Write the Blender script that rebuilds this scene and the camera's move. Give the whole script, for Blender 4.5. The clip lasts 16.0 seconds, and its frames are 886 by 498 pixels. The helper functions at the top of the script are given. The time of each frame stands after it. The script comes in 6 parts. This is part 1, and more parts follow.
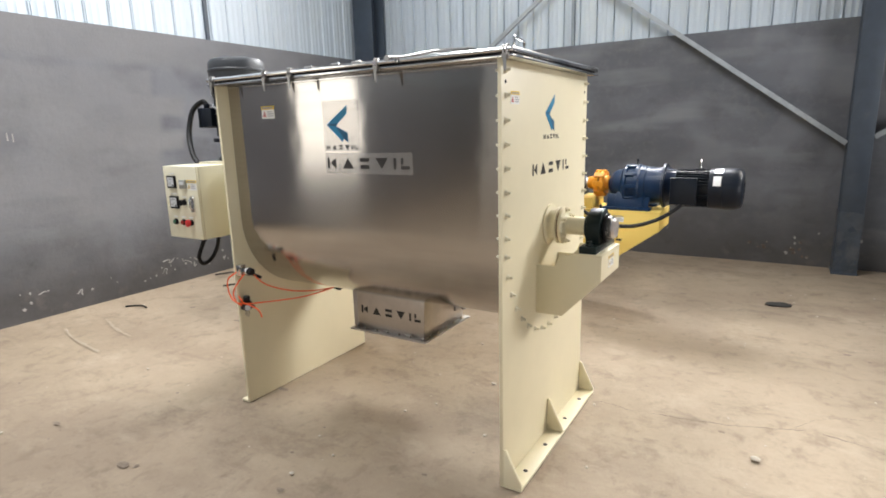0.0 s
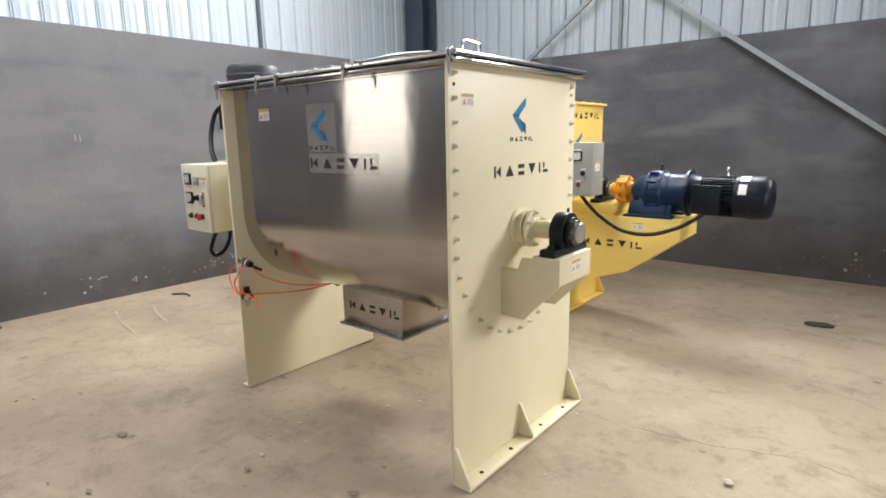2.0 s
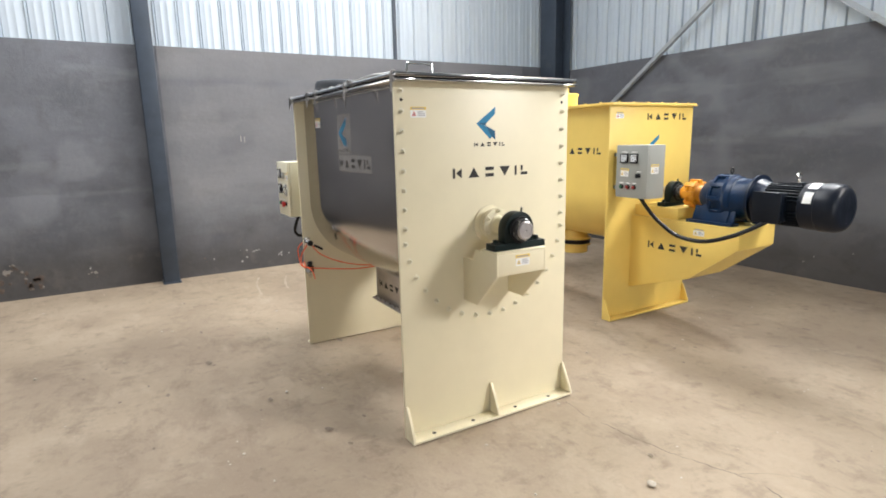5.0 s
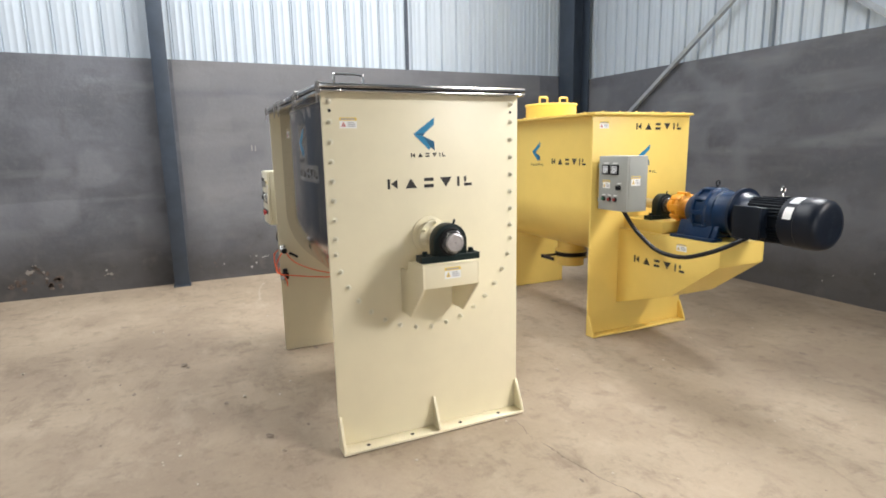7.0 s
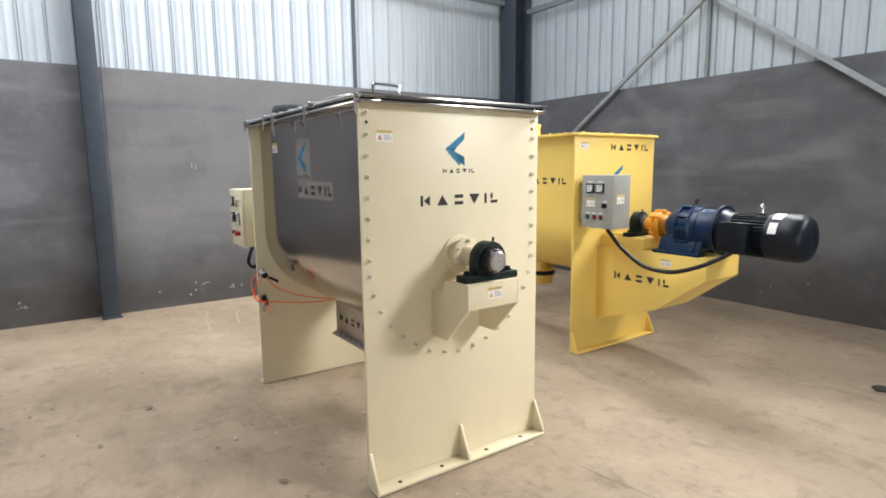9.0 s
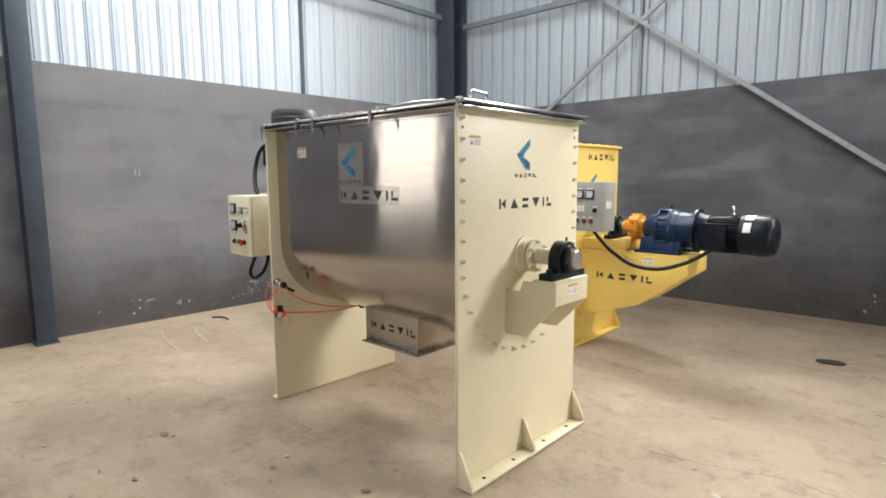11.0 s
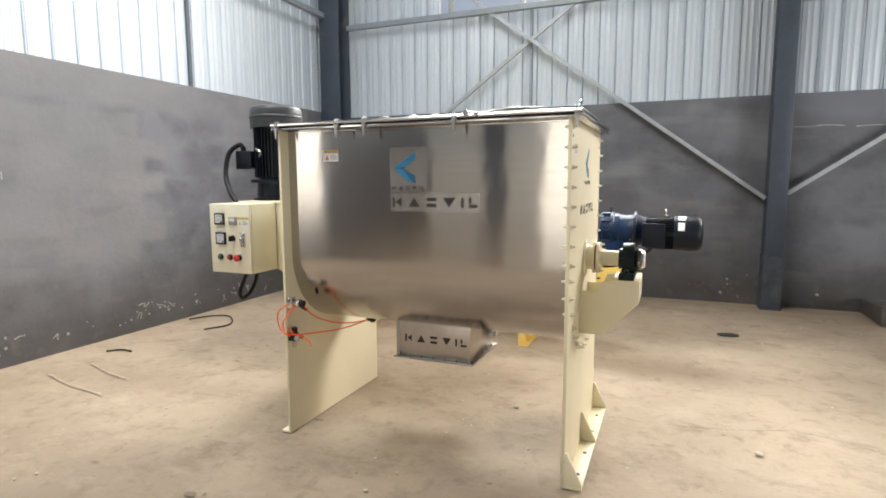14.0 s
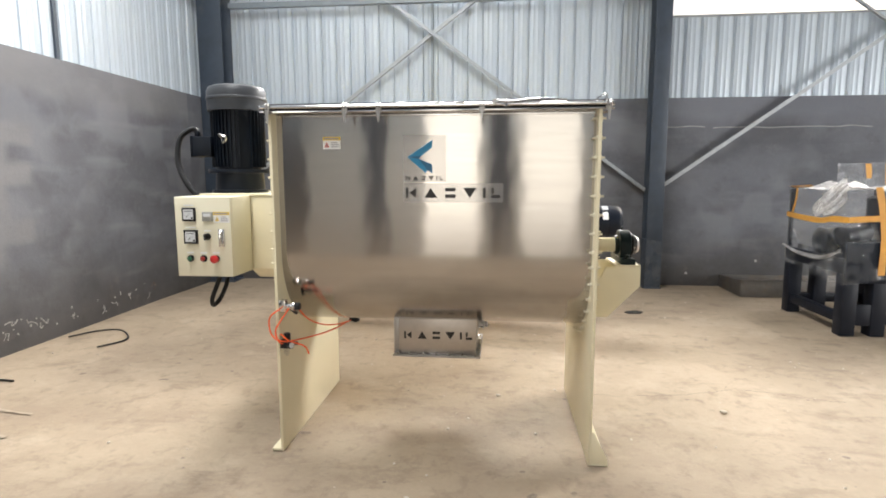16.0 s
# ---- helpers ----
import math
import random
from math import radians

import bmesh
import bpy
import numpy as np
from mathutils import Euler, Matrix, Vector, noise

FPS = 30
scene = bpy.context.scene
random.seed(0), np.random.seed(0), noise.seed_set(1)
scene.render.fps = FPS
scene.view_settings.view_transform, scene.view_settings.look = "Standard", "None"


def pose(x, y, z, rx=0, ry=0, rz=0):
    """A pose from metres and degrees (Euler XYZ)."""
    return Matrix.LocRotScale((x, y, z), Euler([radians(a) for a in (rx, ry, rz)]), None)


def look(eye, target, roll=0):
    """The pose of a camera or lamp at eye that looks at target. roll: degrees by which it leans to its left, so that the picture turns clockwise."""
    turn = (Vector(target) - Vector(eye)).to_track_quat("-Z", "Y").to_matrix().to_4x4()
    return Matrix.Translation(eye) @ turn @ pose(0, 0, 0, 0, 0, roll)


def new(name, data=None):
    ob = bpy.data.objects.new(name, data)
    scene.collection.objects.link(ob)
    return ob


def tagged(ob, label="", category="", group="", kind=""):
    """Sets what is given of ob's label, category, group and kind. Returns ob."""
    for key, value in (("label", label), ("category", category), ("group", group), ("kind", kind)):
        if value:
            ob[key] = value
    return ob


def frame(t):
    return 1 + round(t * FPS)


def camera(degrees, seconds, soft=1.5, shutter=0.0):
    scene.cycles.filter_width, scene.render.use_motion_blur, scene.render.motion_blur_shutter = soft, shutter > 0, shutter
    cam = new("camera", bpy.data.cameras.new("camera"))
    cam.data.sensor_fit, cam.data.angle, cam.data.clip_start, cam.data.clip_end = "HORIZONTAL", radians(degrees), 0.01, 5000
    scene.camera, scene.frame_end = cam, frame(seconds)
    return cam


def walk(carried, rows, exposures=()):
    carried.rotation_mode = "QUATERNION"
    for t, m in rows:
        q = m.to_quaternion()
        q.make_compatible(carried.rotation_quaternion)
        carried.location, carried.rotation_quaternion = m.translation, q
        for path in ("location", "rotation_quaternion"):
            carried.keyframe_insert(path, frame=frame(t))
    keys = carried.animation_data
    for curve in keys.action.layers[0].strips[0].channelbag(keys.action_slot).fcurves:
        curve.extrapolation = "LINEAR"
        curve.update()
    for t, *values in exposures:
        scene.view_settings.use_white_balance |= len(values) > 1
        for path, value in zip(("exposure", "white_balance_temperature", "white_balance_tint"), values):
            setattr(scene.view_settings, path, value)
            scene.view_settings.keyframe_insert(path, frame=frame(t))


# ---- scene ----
# light, exposure and brushing
EXPO = [(0.0, -0.10, 6420, 10), (2.0, -0.20, 6450, 10), (4.0, -0.15, 6380, 10), (6.5, -0.20, 6400, 10), (8.0, -0.22, 6400, 10), (10.5, -0.22, 6500, 10), (13.0, -0.14, 6650, 10), (14.5, 0.06, 6600, 10), (16.0, 0.10, 6580, 10)]
L_CLER, L_CLERB, L_EAST, L_SIDE, L_GATE, L_ROOF = 305, 125, 130, 48, 32, 600
BR_ANISO, BR_ROUGH = 1.0, 0.135


# the camera and its walk
cam = camera(77.0, 16.0, soft=1.8)
PATH = [
    (0, (0.031, 0.087, 1.543), (-0.988, 1.756, 1.124), -1.57),
    (0.5, (0.102, 0.18, 1.523), (-0.958, 1.824, 1.109), -1.51),
    (1, (0.201, 0.233, 1.512), (-0.931, 1.834, 1.12), -1.24),
    (1.5, (0.368, 0.283, 1.538), (-0.856, 1.814, 1.139), -1.34),
    (2, (0.483, 0.34, 1.515), (-0.765, 1.852, 1.121), -1.14),
    (2.5, (0.855, 0.143, 1.553), (-0.413, 1.642, 1.17), -1.1),
    (3, (0.948, 0.3, 1.553), (-0.373, 1.754, 1.176), -1.2),
    (3.5, (1.115, 0.426, 1.545), (-0.326, 1.762, 1.172), -1.1),
    (4, (1.274, 0.558, 1.541), (-0.276, 1.764, 1.163), -1.2),
    (6.5, (1.72, 1.385, 1.53), (-0.062, 2.211, 1.154), -1.2),
    (7, (1.754, 1.447, 1.532), (-0.032, 2.273, 1.176), -1.1),
    (7.5, (1.703, 1.409, 1.527), (-0.055, 2.29, 1.162), -0.9),
    (8, (1.596, 1.258, 1.528), (-0.118, 2.231, 1.19), -0.7),
    (10.5, (0.91, 0.412, 1.473), (-0.536, 1.77, 1.22), -0.5),
    (11, (0.772, 0.17, 1.484), (-0.58, 1.623, 1.235), -0.4),
    (11.5, (0.6, 0.004, 1.475), (-0.651, 1.544, 1.225), -0.4),
    (12, (0.409, -0.135, 1.481), (-0.724, 1.493, 1.231), -0.3),
    (12.5, (0.22, -0.281, 1.487), (-0.792, 1.425, 1.232), -0.3),
    (13, (0.012, -0.427, 1.49), (-0.899, 1.334, 1.22), -0.2),
    (13.5, (-0.227, -0.499, 1.487), (-1.081, 1.29, 1.22), -0.2),
    (14, (-0.464, -0.556, 1.504), (-1.218, 1.281, 1.266), -0.2),
    (14.5, (-0.715, -0.669, 1.488), (-1.311, 1.224, 1.246), -0.1),
    (15, (-0.936, -0.756, 1.485), (-1.416, 1.168, 1.225), -0.1),
    (15.5, (-1.167, -0.719, 1.479), (-1.536, 1.231, 1.232), -0.0),
    (16, (-1.385, -0.703, 1.48), (-1.584, 1.271, 1.223), -0.1),
]
walk(cam, [(t, look(eye, target, roll)) for t, eye, target, roll in PATH], exposures=EXPO)

# ---- world, sun and large lights ----
world = bpy.data.worlds.new("sky")
scene.world = world
world.use_nodes = True
wn = world.node_tree
sky = wn.nodes.new("ShaderNodeTexSky")
sky.sky_type, sky.sun_disc = "NISHITA", False
sky.sun_elevation, sky.sun_rotation = radians(42), radians(50)
wn.links.new(sky.outputs[0], wn.nodes["Background"].inputs[0])
sky.dust_density, sky.air_density = 7.0, 1.0
wn.nodes["Background"].inputs[1].default_value = 0.15
sun = new("sun", bpy.data.lights.new("sun", "SUN"))
sun.data.energy, sun.data.angle, sun.data.color = 1.0, radians(12), (1.0, 0.96, 0.9)
sun.matrix_world = look((6, 9, 8), (0, 2, 0))


def window_light(name, eye, target, width, height, watts, color=(1, 1, 1), spread=180):
    """Daylight of one opening, as a lamp that fills it."""
    lamp = new(name, bpy.data.lights.new(name, "AREA"))
    lamp.data.shape, lamp.data.size, lamp.data.size_y = "RECTANGLE", width, height
    lamp.data.energy, lamp.data.color, lamp.data.spread = watts, color, radians(spread)
    lamp.matrix_world = look(eye, target)
    return lamp


HALL = dict(x0=-5.5, x1=9.0, y0=-6.5, y1=7.12, top=6.4)
DAY, WARM = (0.985, 0.985, 0.98), (1.0, 0.94, 0.84)
window_light("daylight_clerestory_a", (-1.5, 7.3, 4.85), (-1.3, 0, 0.6), 2.2, 1.2, L_CLER, DAY, 115)
window_light("daylight_clerestory_b", (4.9, 7.3, 4.8), (-0.9, 2.0, 0.9), 1.7, 1.0, L_CLERB, DAY, 95)
# fill lamp added at an assumed, unseen east opening to brighten the north wall
window_light("unseen_east_fill", (9.2, 1.0, 1.9), (1.8, 7.1, 1.9), 6.0, 3.0, L_EAST, DAY, 65)
window_light("daylight_side_door", (-5.62, -1.96, 2.0), (0, -1.96, 2.0), 1.36, 3.9, L_SIDE, WARM)
window_light("daylight_gate_a", (-2.35, -6.6, 1.75), (-2.35, 0, 1.75), 1.16, 3.3, L_GATE, WARM)
window_light("daylight_gate_b", (-0.38, -6.6, 1.75), (-0.38, 0, 1.75), 1.14, 3.3, L_GATE * 0.8, WARM)
window_light("daylight_rooflight", (-3.1, 1.6, 6.5), (-3.1, 1.6, 0), 1.2, 6.0, L_ROOF, DAY, 165)


# ---- materials ----
def mat(name, color, rough=0.5, metal=0.0, grain=0.0, scale=20.0, bump=0.0, bscale=60.0, stain=None, stain_scale=1.3,
        stain_low=0.5, stain_high=0.7, stretch=(1, 1, 1), spec=0.5, coat=0.0, rough_var=0.0):
    """A node material: a colour that varies at two sizes, with stains of another colour, and fine relief."""
    m = bpy.data.materials.new(name)
    m.use_nodes = True
    nt = m.node_tree
    n, link = nt.nodes, nt.links.new
    b = n["Principled BSDF"]
    b.inputs["Roughness"].default_value, b.inputs["Metallic"].default_value = rough, metal
    b.inputs["Specular IOR Level"].default_value, b.inputs["Coat Weight"].default_value = spec, coat
    b.inputs["Base Color"].default_value = (*color, 1)
    tc = n.new("ShaderNodeTexCoord")
    mp = n.new("ShaderNodeMapping")
    mp.inputs["Scale"].default_value = stretch
    link(tc.outputs["Object"], mp.inputs[0])
    last = None
    if grain:
        t = n.new("ShaderNodeTexNoise")
        t.inputs["Scale"].default_value, t.inputs["Detail"].default_value, t.inputs["Roughness"].default_value = scale, 6, 0.65
        link(mp.outputs[0], t.inputs["Vector"])
        r = n.new("ShaderNodeMix")
        r.data_type = "RGBA"
        r.inputs[6].default_value = (*[max(0, c * (1 - grain)) for c in color], 1)
        r.inputs[7].default_value = (*[min(1, c * (1 + grain)) for c in color], 1)
        ramp = n.new("ShaderNodeMapRange")
        ramp.inputs[1].default_value, ramp.inputs[2].default_value = 0.3, 0.7
        link(t.outputs[0], ramp.inputs[0])
        link(ramp.outputs[0], r.inputs[0])
        last = r.outputs[2]
        if rough_var:
            rv = n.new("ShaderNodeMapRange")
            rv.inputs[1].default_value, rv.inputs[2].default_value = 0.3, 0.7
            rv.inputs[3].default_value, rv.inputs[4].default_value = rough - rough_var, rough + rough_var
            link(t.outputs[0], rv.inputs[0])
            link(rv.outputs[0], b.inputs["Roughness"])
    if stain:
        s = n.new("ShaderNodeTexNoise")
        s.inputs["Scale"].default_value, s.inputs["Detail"].default_value, s.inputs["Roughness"].default_value = stain_scale, 7, 0.6
        s.inputs["Distortion"].default_value = 0.6
        link(mp.outputs[0], s.inputs["Vector"])
        sr = n.new("ShaderNodeMapRange")
        sr.inputs[1].default_value, sr.inputs[2].default_value = stain_low, stain_high
        link(s.outputs[0], sr.inputs[0])
        mx = n.new("ShaderNodeMix")
        mx.data_type = "RGBA"
        mx.inputs[7].default_value = (*stain, 1)
        if last:
            link(last, mx.inputs[6])
        else:
            mx.inputs[6].default_value = (*color, 1)
        link(sr.outputs[0], mx.inputs[0])
        last = mx.outputs[2]
    if last:
        link(last, b.inputs["Base Color"])
    if bump:
        bt = n.new("ShaderNodeTexNoise")
        bt.inputs["Scale"].default_value, bt.inputs["Detail"].default_value = bscale, 5
        link(mp.outputs[0], bt.inputs["Vector"])
        bp = n.new("ShaderNodeBump")
        bp.inputs["Strength"].default_value, bp.inputs["Distance"].default_value = bump, 0.004
        link(bt.outputs[0], bp.inputs["Height"])
        link(bp.outputs[0], b.inputs["Normal"])
    return m


CREAM = mat("cream_paint", (0.74, 0.675, 0.485), 0.42, grain=0.035, scale=3.0, bump=0.05, bscale=140)
CABINET = mat("pale_cream_powder_coat", (0.74, 0.70, 0.54), 0.42, grain=0.03, scale=4.0, bump=0.06, bscale=200)
YELLOW = mat("yellow_paint", (0.80, 0.58, 0.15), 0.42, grain=0.04, scale=3.0, bump=0.05, bscale=140)
POLISHED = mat("polished_steel", (0.72, 0.72, 0.72), 0.14, 1.0, grain=0.06, scale=8, bump=0.05, bscale=30)
SATIN = mat("satin_steel", (0.40, 0.39, 0.38), 0.33, 1.0, grain=0.08, scale=14, bump=0.05, bscale=90)
HOPPER = mat("hopper_steel", (0.50, 0.46, 0.42), 0.36, 1.0, grain=0.10, scale=10, bump=0.06, bscale=60)
ZINC = mat("zinc_bolt", (0.72, 0.68, 0.54), 0.40, 0.2, grain=0.1, scale=60)
SHAFT = mat("machined_shaft", (0.62, 0.59, 0.585), 0.42, 0.9, grain=0.1, scale=40, bump=0.1, bscale=200)
COLLAR = mat("worn_steel_collar", (0.10, 0.10, 0.10), 0.36, 0.8, grain=0.3, scale=40, bump=0.3, bscale=90, stain=(0.55, 0.53, 0.51), stain_scale=45, stain_low=0.56, stain_high=0.62)
BLACKGREEN = mat("dark_green_cast_iron", (0.007, 0.014, 0.014), 0.4, grain=0.25, scale=30, bump=0.3, bscale=120, spec=0.2)
MOTOR = mat("motor_dark_paint", (0.005, 0.008, 0.014), 0.36, grain=0.2, scale=12, bump=0.15, bscale=160, spec=0.25)
COVERGREY = mat("motor_cover_grey", (0.034, 0.038, 0.045), 0.48, grain=0.15, scale=9, bump=0.1, bscale=120)
MOTORGREY = mat("motor_grey_sheet", (0.007, 0.010, 0.017), 0.38, grain=0.15, scale=9, bump=0.06, bscale=120, spec=0.22)
BLUE = mat("blue_cast_iron", (0.003, 0.020, 0.060), 0.34, grain=0.2, scale=14, bump=0.35, bscale=110, spec=0.3)
NAVY = mat("navy_cast_iron", (0.003, 0.010, 0.028), 0.36, grain=0.2, scale=14, bump=0.3, bscale=110, spec=0.35)
ORANGE = mat("orange_paint", (0.74, 0.31, 0.02), 0.4, grain=0.1, scale=12, bump=0.2, bscale=90)
GREYBOX = mat("grey_powder_coat", (0.31, 0.32, 0.295), 0.45, grain=0.04, scale=5, bump=0.08, bscale=220)
RUBBER = mat("black_rubber", (0.012, 0.012, 0.013), 0.45, grain=0.2, scale=30, spec=0.2)
BLACKP = mat("black_plastic", (0.012, 0.012, 0.014), 0.35, grain=0.1, scale=30, spec=0.2)
WHITE = mat("white_print", (0.80, 0.80, 0.78), 0.5, grain=0.03, scale=40)
METER = mat("meter_face", (0.62, 0.64, 0.66), 0.25, grain=0.05, scale=30)
PRINTY = mat("yellow_print", (0.75, 0.52, 0.06), 0.5, grain=0.05, scale=40)
PRINTG = mat("grey_print", (0.35, 0.34, 0.36), 0.5, grain=0.1, scale=90)
PRINTR = mat("red_print", (0.55, 0.05, 0.04), 0.5, grain=0.1, scale=90)
INK = mat("dark_lettering_ink", (0.045, 0.043, 0.042), 0.55, grain=0.1, scale=50, spec=0.2)
MARKD = mat("deep_blue_print", (0.010, 0.10, 0.20), 0.4, grain=0.12, scale=30)
MARKL = mat("light_blue_print", (0.018, 0.21, 0.39), 0.5, grain=0.12, scale=30)
RED = mat("red_plastic", (0.50, 0.02, 0.02), 0.3, grain=0.05, scale=30)
DULLRED = mat("dull_red_plastic", (0.30, 0.03, 0.025), 0.3, grain=0.05, scale=30)
GREEN = mat("green_plastic", (0.03, 0.13, 0.07), 0.3, grain=0.05, scale=30)
TUBE = mat("orange_air_tube", (0.85, 0.12, 0.03), 0.3, grain=0.05, scale=30)
COLUMN = mat("blue_grey_steel_paint", (0.036, 0.049, 0.070), 0.5, grain=0.2, scale=4, bump=0.1, bscale=40, stain=(0.10, 0.10, 0.10), stain_scale=2.2, stain_low=0.58, stain_high=0.8)
BRACE = mat("galvanised_angle", (0.34, 0.36, 0.38), 0.45, 0.3, grain=0.15, scale=9, bump=0.08, bscale=60)
CLAD = mat("white_grey_cladding", (0.46, 0.52, 0.58), 0.42, 0.15, grain=0.06, scale=2.2, bump=0.06, bscale=12, stretch=(1, 1, 0.15), stain=(0.405, 0.45, 0.495), stain_scale=1.6, stain_low=0.5, stain_high=0.8)
DARKFRAME = mat("dark_machine_paint", (0.010, 0.012, 0.018), 0.45, grain=0.2, scale=8, bump=0.1, bscale=60, spec=0.2)
SILVER = mat("silver_foil_label", (0.55, 0.56, 0.58), 0.35, 0.6, grain=0.1, scale=40)
PACKING = mat("red_brown_packing", (0.16, 0.065, 0.04), 0.6, grain=0.2, scale=60)
SEAM = mat("grey_flashing", (0.21, 0.24, 0.27), 0.45, 0.1, grain=0.12, scale=6)
TAPE = mat("orange_tape", (0.58, 0.29, 0.055), 0.3, grain=0.1, scale=20)
SCRAP = mat("grey_scrap_steel", (0.115, 0.106, 0.098), 0.5, 0.4, grain=0.2, scale=6, stain=(0.13, 0.09, 0.06), stain_scale=3)
STONE = mat("pale_stone", (0.45, 0.40, 0.33), 0.9, grain=0.2, scale=40, bump=0.4, bscale=60)
HOLE = mat("dark_hole", (0.02, 0.018, 0.016), 0.9, grain=0.2, scale=20)
PALE = mat("pale_scrape", (0.335, 0.272, 0.203), 0.7, grain=0.15, scale=20, bump=0.2, bscale=50)
PALELINE = mat("pale_mortar_line", (0.25, 0.252, 0.255), 0.9, grain=0.3, scale=12, bump=0.3, bscale=40)
CHIP = mat("chipped_plaster", (0.29, 0.28, 0.27), 0.9, grain=0.2, scale=30, bump=0.4, bscale=40)

# brushed stainless sheet: streaks run along the trough
BRUSHED = mat("brushed_stainless", (0.485, 0.46, 0.435), 0.27, 1.0, grain=0.05, scale=6.0, stretch=(0.4, 8, 8), bump=0.0)
nt = BRUSHED.node_tree
bs = nt.nodes["Principled BSDF"]
bs.inputs["Anisotropic"].default_value = BR_ANISO
tg = nt.nodes.new("ShaderNodeTangent")
tg.direction_type, tg.axis = "RADIAL", "X"
nt.links.new(tg.outputs[0], bs.inputs["Tangent"])
bs.inputs["Roughness"].default_value = BR_ROUGH
# the sheet is not quite flat
wave_map, wave, wave_bump = nt.nodes.new("ShaderNodeMapping"), nt.nodes.new("ShaderNodeTexNoise"), nt.nodes.new("ShaderNodeBump")
wave_map.inputs["Scale"].default_value = (1.6, 1.0, 0.9)
wave.inputs["Scale"].default_value, wave.inputs["Detail"].default_value = 2.2, 2
wave_bump.inputs["Strength"].default_value, wave_bump.inputs["Distance"].default_value = 0.10, 0.02
nt.links.new(nt.nodes["Texture Coordinate"].outputs["Object"], wave_map.inputs[0])
nt.links.new(wave_map.outputs[0], wave.inputs["Vector"])
nt.links.new(wave.outputs[0], wave_bump.inputs["Height"])
nt.links.new(wave_bump.outputs[0], bs.inputs["Normal"])

# clear film and label film
FILM = bpy.data.materials.new("clear_film")
FILM.use_nodes = True
fb = FILM.node_tree.nodes["Principled BSDF"]
fb.inputs["Base Color"].default_value, fb.inputs["Roughness"].default_value, fb.inputs["Alpha"].default_value = (0.55, 0.57, 0.60, 1), 0.14, 0.08
fnz = FILM.node_tree.nodes.new("ShaderNodeTexNoise")
fnz.inputs["Scale"].default_value = 9
fbp = FILM.node_tree.nodes.new("ShaderNodeBump")
fbp.inputs["Strength"].default_value, fbp.inputs["Distance"].default_value = 0.9, 0.02
FILM.node_tree.links.new(fnz.outputs[0], fbp.inputs["Height"])
FILM.node_tree.links.new(fbp.outputs[0], fb.inputs["Normal"])
fcr = FILM.node_tree.nodes.new("ShaderNodeTexNoise")
fcr.inputs["Scale"].default_value, fcr.inputs["Detail"].default_value, fcr.inputs["Distortion"].default_value = 5.0, 5, 1.2
far = FILM.node_tree.nodes.new("ShaderNodeMapRange")
far.inputs[1].default_value, far.inputs[2].default_value, far.inputs[3].default_value, far.inputs[4].default_value = 0.52, 0.72, 0.07, 0.42
FILM.node_tree.links.new(fcr.outputs[0], far.inputs[0])
FILM.node_tree.links.new(far.outputs[0], fb.inputs["Alpha"])
CRUMPLE = FILM.copy()
CRUMPLE.name = "crumpled_film"
CRUMPLE.node_tree.nodes["Map Range"].inputs[3].default_value = 0.42
CRUMPLE.node_tree.nodes["Map Range"].inputs[4].default_value = 0.95
CRUMPLE.node_tree.nodes["Principled BSDF"].inputs["Base Color"].default_value = (0.92, 0.91, 0.90, 1)
LABELFILM = bpy.data.materials.new("label_film")
LABELFILM.use_nodes = True
lb = LABELFILM.node_tree.nodes["Principled BSDF"]
lb.inputs["Base Color"].default_value, lb.inputs["Roughness"].default_value, lb.inputs["Alpha"].default_value = (0.75, 0.73, 0.70, 1), 0.3, 0.18


